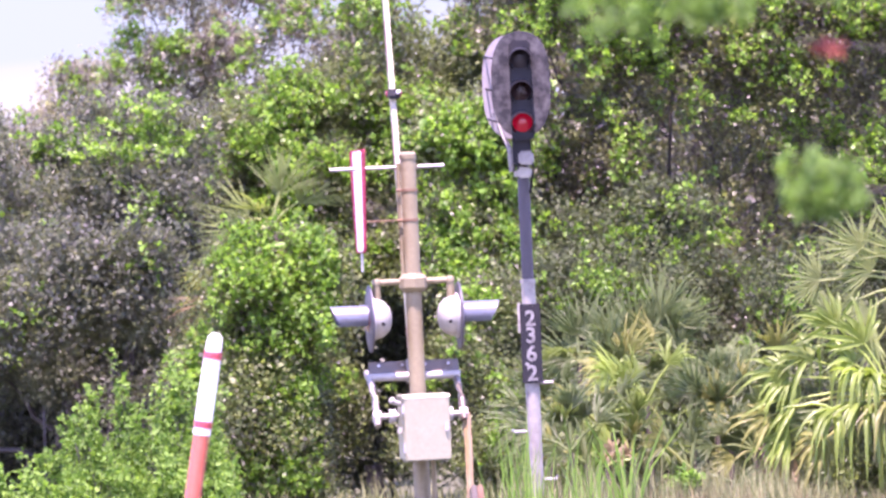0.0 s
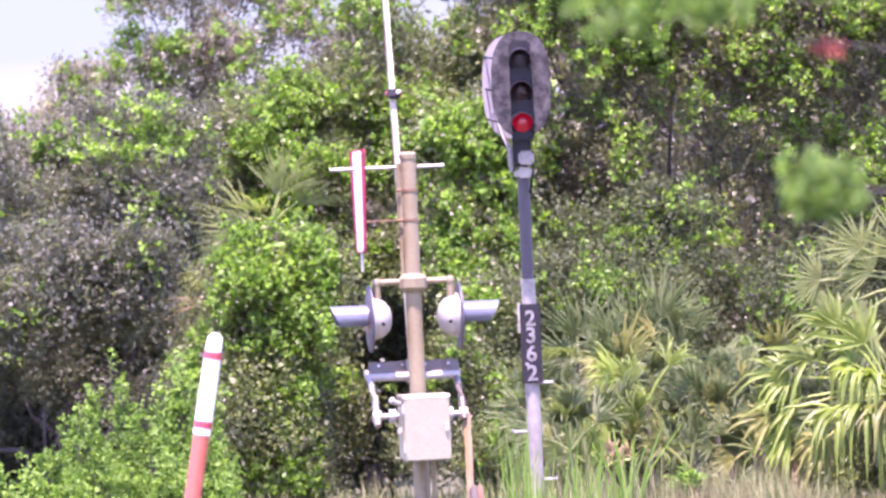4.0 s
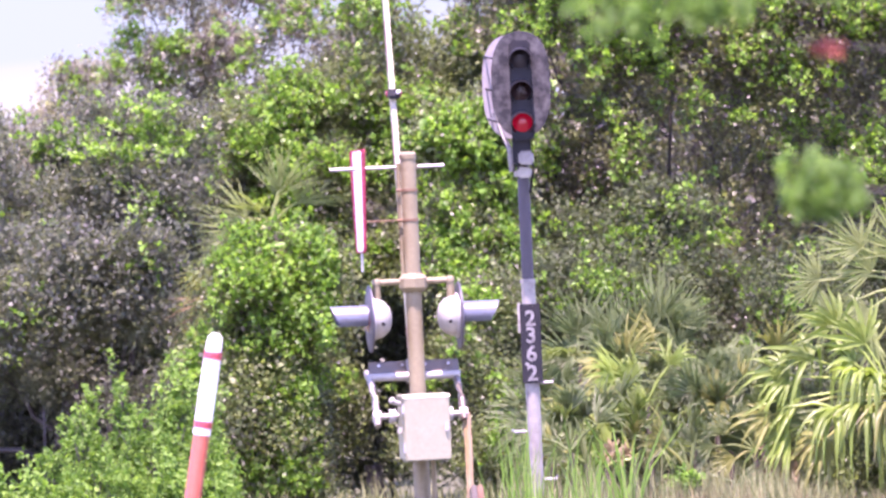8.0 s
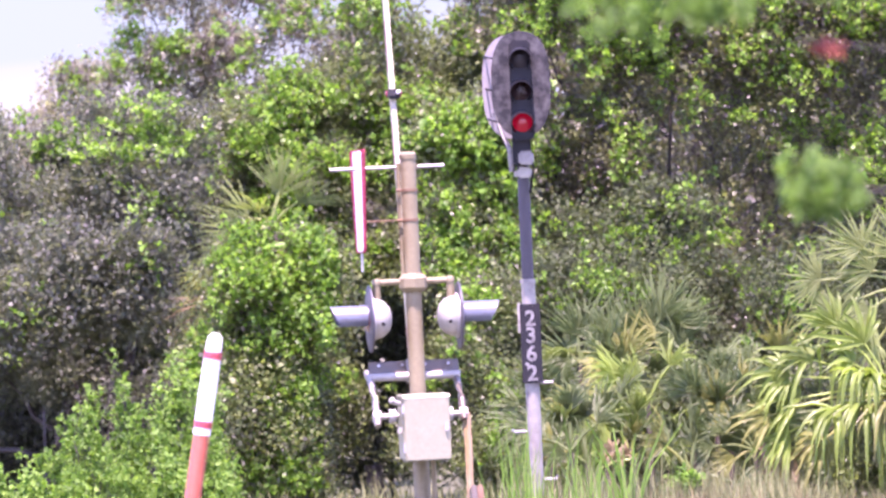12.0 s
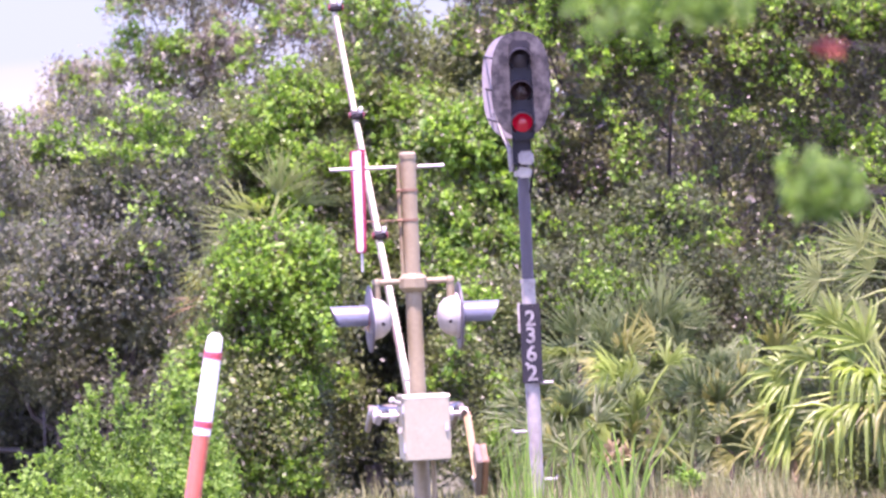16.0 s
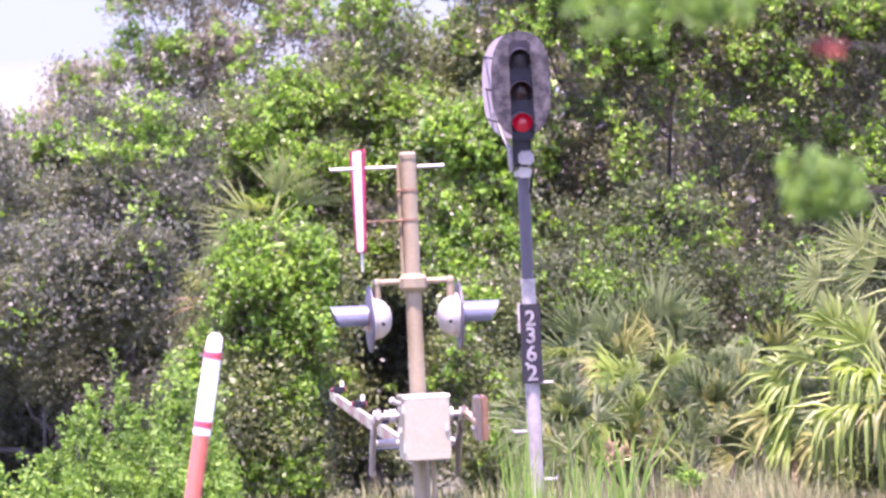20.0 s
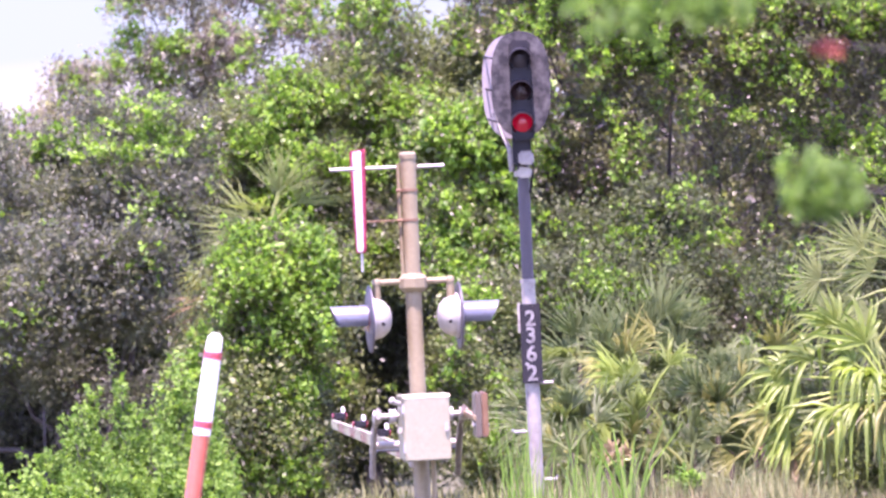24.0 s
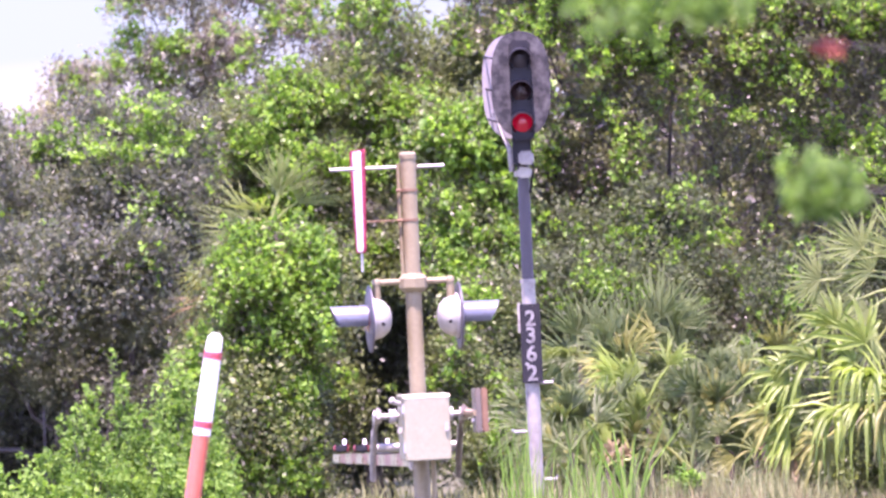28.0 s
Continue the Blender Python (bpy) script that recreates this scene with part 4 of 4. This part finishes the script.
# ---- palms ----
PLANTS["cabbage_palm"] = palm("cabbage_palm", -1.81, 96.3, 3.11, [
    (180, 106, 0.42, 0.3, 0.95, -72), (180, 140, 0.4, 0.35, 0.95, -70), (0, 78, 0.36, 0.4, 0.85, 68), (180, 0, 0.3, 0.25, 1.0, -74), (180, 28, 0.26, 0.3, 0.95, -70), (250, 35, 0.3, 0.6, 0.8, 0),
    (180, -22, 0.36, 0.4, 0.9, -72), (180, -40, 0.72, 0.3, 0.9, -72), (180, -48, 0.95, 0.4, 0.9, -70), (180, -58, 1.15, 0.5, 0.85, -66)], PALM_PALE,
    "cabbage palm among creepers with dry hanging fronds", 60, trunk=0.15, dry=2, aged=1, blade=0.64, width=0.017, sweep=120, segs=25)
PLANTS["palmetto_a"] = palm("palmetto", 1.85, 91.0, 1.5, [
    (180, 100, 0.34, 0.3, 1.0, -72), (180, 122, 0.36, 0.3, 1.05, -74), (180, 60, 0.3, 0.5, 1.0, -70), (0, 48, 0.6, 0.3, 0.85, 70), (0, 62, 0.6, 0.25, 0.95, 74), (180, 20, 0.2, 1.2, 0.9, -60),
    (180, 175, 0.15, 1.5, 0.9, -60), (0, 30, 0.3, 1.0, 0.9, 60), (250, 30, 0.2, 1.6, 0.8, 0), (200, 10, 0.25, 1.8, 0.8, -30)],
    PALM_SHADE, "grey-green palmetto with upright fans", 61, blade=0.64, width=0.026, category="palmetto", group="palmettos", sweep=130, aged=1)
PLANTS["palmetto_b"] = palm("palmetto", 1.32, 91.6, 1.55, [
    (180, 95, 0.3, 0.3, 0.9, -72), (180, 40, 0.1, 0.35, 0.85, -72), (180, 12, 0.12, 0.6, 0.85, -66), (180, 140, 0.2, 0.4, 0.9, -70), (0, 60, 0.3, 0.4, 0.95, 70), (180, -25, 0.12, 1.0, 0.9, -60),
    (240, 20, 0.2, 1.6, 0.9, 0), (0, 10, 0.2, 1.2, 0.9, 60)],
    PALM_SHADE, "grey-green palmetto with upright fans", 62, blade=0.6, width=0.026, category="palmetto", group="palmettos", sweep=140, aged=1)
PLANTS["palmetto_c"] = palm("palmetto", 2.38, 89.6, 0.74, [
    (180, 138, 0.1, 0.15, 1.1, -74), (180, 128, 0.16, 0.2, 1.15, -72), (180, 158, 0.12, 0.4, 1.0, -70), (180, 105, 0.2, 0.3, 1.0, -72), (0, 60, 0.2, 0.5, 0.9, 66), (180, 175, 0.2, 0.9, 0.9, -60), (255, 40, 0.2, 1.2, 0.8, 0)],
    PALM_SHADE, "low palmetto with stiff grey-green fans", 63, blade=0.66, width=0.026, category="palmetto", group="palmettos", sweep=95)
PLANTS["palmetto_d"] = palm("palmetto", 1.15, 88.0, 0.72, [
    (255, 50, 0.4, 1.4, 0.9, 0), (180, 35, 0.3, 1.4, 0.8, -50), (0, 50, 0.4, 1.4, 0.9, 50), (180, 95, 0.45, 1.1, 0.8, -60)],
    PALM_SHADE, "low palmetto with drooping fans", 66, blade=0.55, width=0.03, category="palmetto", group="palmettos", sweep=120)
PLANTS["palm_right"] = palm("cabbage_palm", 4.3, 88.4, 1.15, [
    (190, 44, 0.5, 1.9, 0.85, -35), (184, 30, 0.9, 1.5, 0.9, -50), (225, 28, 0.5, 2.4, 0.85, -10), (182, 50, 0.9, 0.35, 0.75, -66), (255, 22, 0.45, 2.6, 0.85, 0), (182, 62, 0.6, 0.5, 0.85, -64),
    (184, 20, 1.05, 0.9, 0.8, -58), (186, 2, 0.9, 1.2, 0.85, -55), (215, 5, 0.7, 2.0, 0.8, -25), (240, -2, 0.5, 2.2, 0.85, -5), (184, -14, 1.05, 0.9, 0.8, -55), (270, -5, 0.5, 2.2, 0.85, 0),
    (200, -25, 0.8, 1.4, 0.75, -40), (184, -8, 1.2, 0.8, 0.65, -60), (184, -30, 1.1, 0.9, 0.7, -55)], PALM_LEAF,
    "young cabbage palm with drooping yellow-green fans in full sun", 64, trunk=0.1, dry=1, blade=0.74, width=0.058, droop=0.8, aged=3, sweep=150, segs=19)
PLANTS["palm_back"] = palm("cabbage_palm", 4.75, 90.0, 2.2, [
    (180, 20, 0.55, 0.25, 1.0, -76), (180, 10, 1.05, 0.15, 0.72, -74), (180, 60, 0.4, 0.25, 1.0, -74), (180, 36, 0.75, 0.3, 0.85, -72), (180, -20, 0.6, 0.7, 0.9, -64), (180, -40, 0.7, 1.0, 0.9, -60),
    (180, -8, 0.95, 0.7, 0.8, -66), (180, 95, 0.3, 0.4, 1.0, -70)], PALM_PALE,
    "young cabbage palm with stiff pale fans", 65, trunk=0.12, blade=0.64, width=0.026, droop=0.5, sweep=170)


def small_palmetto(x, y, z, n, seed, mat, label):
    r2 = np.random.default_rng(seed)
    fr = []
    for k in range(n):
        left = r2.random() < 0.5
        el = r2.uniform(-15, 110)
        fr.append((180 + r2.uniform(-25, 40) if left else r2.uniform(-40, 20), el, r2.uniform(0.2, 0.5), r2.uniform(0.6, 2.0), r2.uniform(0.7, 1.1), (-1 if left else 1) * r2.uniform(50, 75)))
    return palm("palmetto", x, y, z, fr, mat, label, seed, blade=0.52, width=0.026, category="palmetto", group="palmettos", aged=1, sweep=110)


for k, (x, y, z, n) in enumerate(((1.5, 89.0, 0.9, 9), (2.75, 90.2, 1.1, 9), (2.95, 88.6, 0.65, 8), (2.3, 88.2, 0.45, 7), (1.75, 88.6, 0.62, 8), (0.98, 90.2, 1.0, 8), (3.2, 90.8, 1.3, 8), (2.35, 90.9, 1.45, 8),
                                  (1.95, 89.8, 1.15, 9), (1.3, 88.4, 0.6, 7), (2.6, 88.9, 0.8, 8), (1.6, 90.3, 1.3, 8), (3.05, 89.6, 0.95, 8))):
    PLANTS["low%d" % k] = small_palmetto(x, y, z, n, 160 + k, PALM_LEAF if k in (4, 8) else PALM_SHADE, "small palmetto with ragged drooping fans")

PLANTS["dead"] = palm("dead_palmetto", 1.62, 87.6, 0.55, [(180, 60, 0.2, 1.2, 0.8, -60), (0, 70, 0.15, 1.2, 0.7, 50), (250, 30, 0.2, 1.5, 0.8, 0)], PALM_DRY,
                        "dead palmetto clump with tan shrivelled fans", 170, dry=3, blade=0.24, width=0.022, category="palmetto")

# ---- grass ----
blades("green_grass", (-0.6, 2.6), (71, 82), 1500, 0.35, 0.72, GRASS_GREEN, "tall green grass along the track side", 70)
blades("low_grass", (0.6, 3.2), (78, 86), 1800, 0.3, 0.66, GRASS_DRY, "uneven dry grass in front of the palmettos", 75, width=0.013)
blades("low_grass", (0.5, 3.4), (79, 87.5), 2400, 0.4, 0.8, GRASS_GREEN, "uneven green grass in front of the palmettos", 76, width=0.016)
blades("tall_grass", (0.3, 2.3), (66, 80), 170, 0.9, 1.55, GRASS_GREEN, "tall single grass stems", 71, width=0.014, bend=0.3)
blades("tall_grass", (0.2, 1.2), (68, 77), 130, 1.0, 1.6, SHRUB_LEAF, "fresh green grass stems beside the mast", 78, width=0.022, bend=0.25)
blades("reed_grass", (0.86, 1.5), (70, 78), 20, 1.45, 1.9, SHRUB_LEAF, "broad fresh green reed blades", 79, width=0.055, bend=0.4)
blades("dry_grass", (0.5, 4.0), (58, 66), 11000, 0.55, 0.89, GRASS_DRY, "dry tan grass in a band", 72, width=0.009)
blades("dry_grass", (-4.0, 0.5), (60, 66), 900, 0.6, 1.02, GRASS_DRY, "dry tan grass in a band", 74, width=0.009)
blades("weeds", (-5.5, 5.5), (80, 98), 7000, 0.2, 0.54, GRASS_GREEN, "low green weeds under the trees", 73, width=0.022)

# ---- butterfly crossing the view ----
butterfly = thing("butterfly", pose(-61.0, 62, 1.3), "small yellow butterfly in flight", "butterfly")
part("body", pipe([(-0.016, 0, 0), (0, 0, 0), (0.016, 0, 0.001)], [0.0012, 0.0026, 0.0014], 8), BARK, butterfly)
for sy in (-1, 1):
    for x0, ln in ((0.01, 0.05), (-0.014, 0.038)):
        w = prism([(x0 - 0.013, 0), (x0 + 0.013, 0), (x0 + 0.023, ln * 0.8), (x0, ln), (x0 - 0.017, ln * 0.7)], 0.0006, Matrix.Rotation(radians(90 - 22 * sy), 4, "X"), 0)
        part("wing", w, INSECT, butterfly)

# ---- overhanging branch near the camera ----
rng = np.random.default_rng(80)
near = thing("pine_tree", pose(3.4, 30.0, 0), "young tree with fresh green sprays and a red leaf cluster", "tree")
part("trunk", pipe([(0, 0, -0.1), (0.02, 0, 1.2), (-0.05, 0, 2.6), (0.0, 0, 3.9)], [0.08, 0.07, 0.055, 0.03], 10), BARK, near)
for z0, x1, z1 in ((2.95, -2.85, 3.24), (2.2, -2.3, 2.55), (2.6, -2.2, 3.02)):
    part("limb", pipe([(-0.04, 0, z0), (x1 * 0.5, 0, (z0 + z1) / 2 + 0.06), (x1, 0, z1)], [0.018, 0.01, 0.004], 8), BARK, near)


def spray(x0, x1, z0, z1, n, mat, label, size=0.06, slim=0.2):
    """A hanging tuft of narrow leaves, each leaf a piece of the tuft."""
    pts = np.stack([rng.uniform(x0, x1, n), rng.normal(0, 0.08, n), rng.uniform(z0, z1, n)], 1)
    ob = part("spray", leaves_mesh("spray", pts, 11, 0.025, size, rng, slim), mat, near, label)
    return tagged(ob, kind="stuff")


for k in range(9):
    cx = -2.78 + 0.19 * k + rng.normal() * 0.04
    cz = 3.22 + rng.normal() * 0.04 - (0.06 if k in (1, 2) else 0)
    spray(cx - 0.14, cx + 0.14, cz - 0.06, cz + 0.1, 13, NEAR_LEAF, "soft green needle spray")
for k in range(6):
    cx = -2.88 + 0.09 * k
    spray(cx - 0.06, cx + 0.06, 3.04 + 0.03 * (k % 2), 3.17, 6, NEAR_LEAF, "thin green needle spray")
for k in range(4):
    cx = -2.23 + 0.062 * k
    spray(cx - 0.04, cx + 0.04, 2.45 + 0.02 * (k % 2), 2.63 - 0.03 * (k == 3), 13, NEAR_LEAF, "soft green needle spray")
spray(-2.125, -2.085, 2.95, 3.02, 5, RED_LEAF, "cluster of red leaves", 0.035, 0.5)
PLANTS["near"] = near


# ---- movement ----
def motions():
    """Keys the gate arm, the plants in the wind and the insect."""
    turns = [(0.0, 15), (12.5, 15), (12.8, 17), (13.3, 25), (13.9, 34), (14.5, 41), (15.0, 43.8), (15.3, 46.5), (15.6, 49), (16.0, 52.5), (16.6, 57), (17.0, 60.4),
             (17.6, 66), (18.0, 69.9), (18.4, 74.1), (18.8, 77.7), (19.2, 81.3), (19.6, 83.8), (20.0, 85.8), (20.4, 87.9), (20.8, 90.3), (21.0, 91.4), (21.5, 90.9),
             (21.9, 89.0), (22.6, 86.6), (23.5, 87.5), (24.1, 88.1), (24.7, 89.2), (25.0, 89.5), (25.4, 90.4), (25.8, 91.1), (26.2, 90.5), (28.0, 90.6)]
    walk(gate_arm, [(t, pose(*PIVOT, -a)) for t, a in turns])
    rng = np.random.default_rng(90)
    for name, amount in SWAY:
        ob = PLANTS[name]
        x, y, z = ob.location
        rows = []
        p = rng.uniform(0, 6, 4)
        for k in range(29):
            a = amount * (math.sin(k * 1.1 + p[0]) * 0.6 + math.sin(k * 0.43 + p[1]) * 0.6)
            b = amount * (math.sin(k * 0.9 + p[2]) * 0.6 + math.sin(k * 0.37 + p[3]) * 0.6)
            rows.append((float(k), pose(x, y, z, a, b, 0)))
        walk(ob, rows)
    walk(butterfly, [(0.0, pose(-61.0, 62, 1.3)), (9.8, pose(-3.0, 62, 1.9)), (10.1, pose(-1.2, 62, 2.08)), (10.4, pose(0.84, 62, 2.19)), (10.5, pose(1.53, 62, 2.215)),
                     (10.6, pose(2.215, 62, 2.235)), (28.0, pose(107.0, 62, 4.6))])


SWAY = [("shrub%d" % k, 0.5) for k in range(20)] + [("cabbage_palm", 0.12), ("oak", 0.05), ("vine_mid", 0.05),
        ("palm_right", 0.15), ("palm_back", 0.12), ("palmetto_a", 0.2), ("palmetto_b", 0.2), ("palmetto_c", 0.3), ("near", 0.02)] + [("low%d" % k, 0.3) for k in range(13)]
motions()
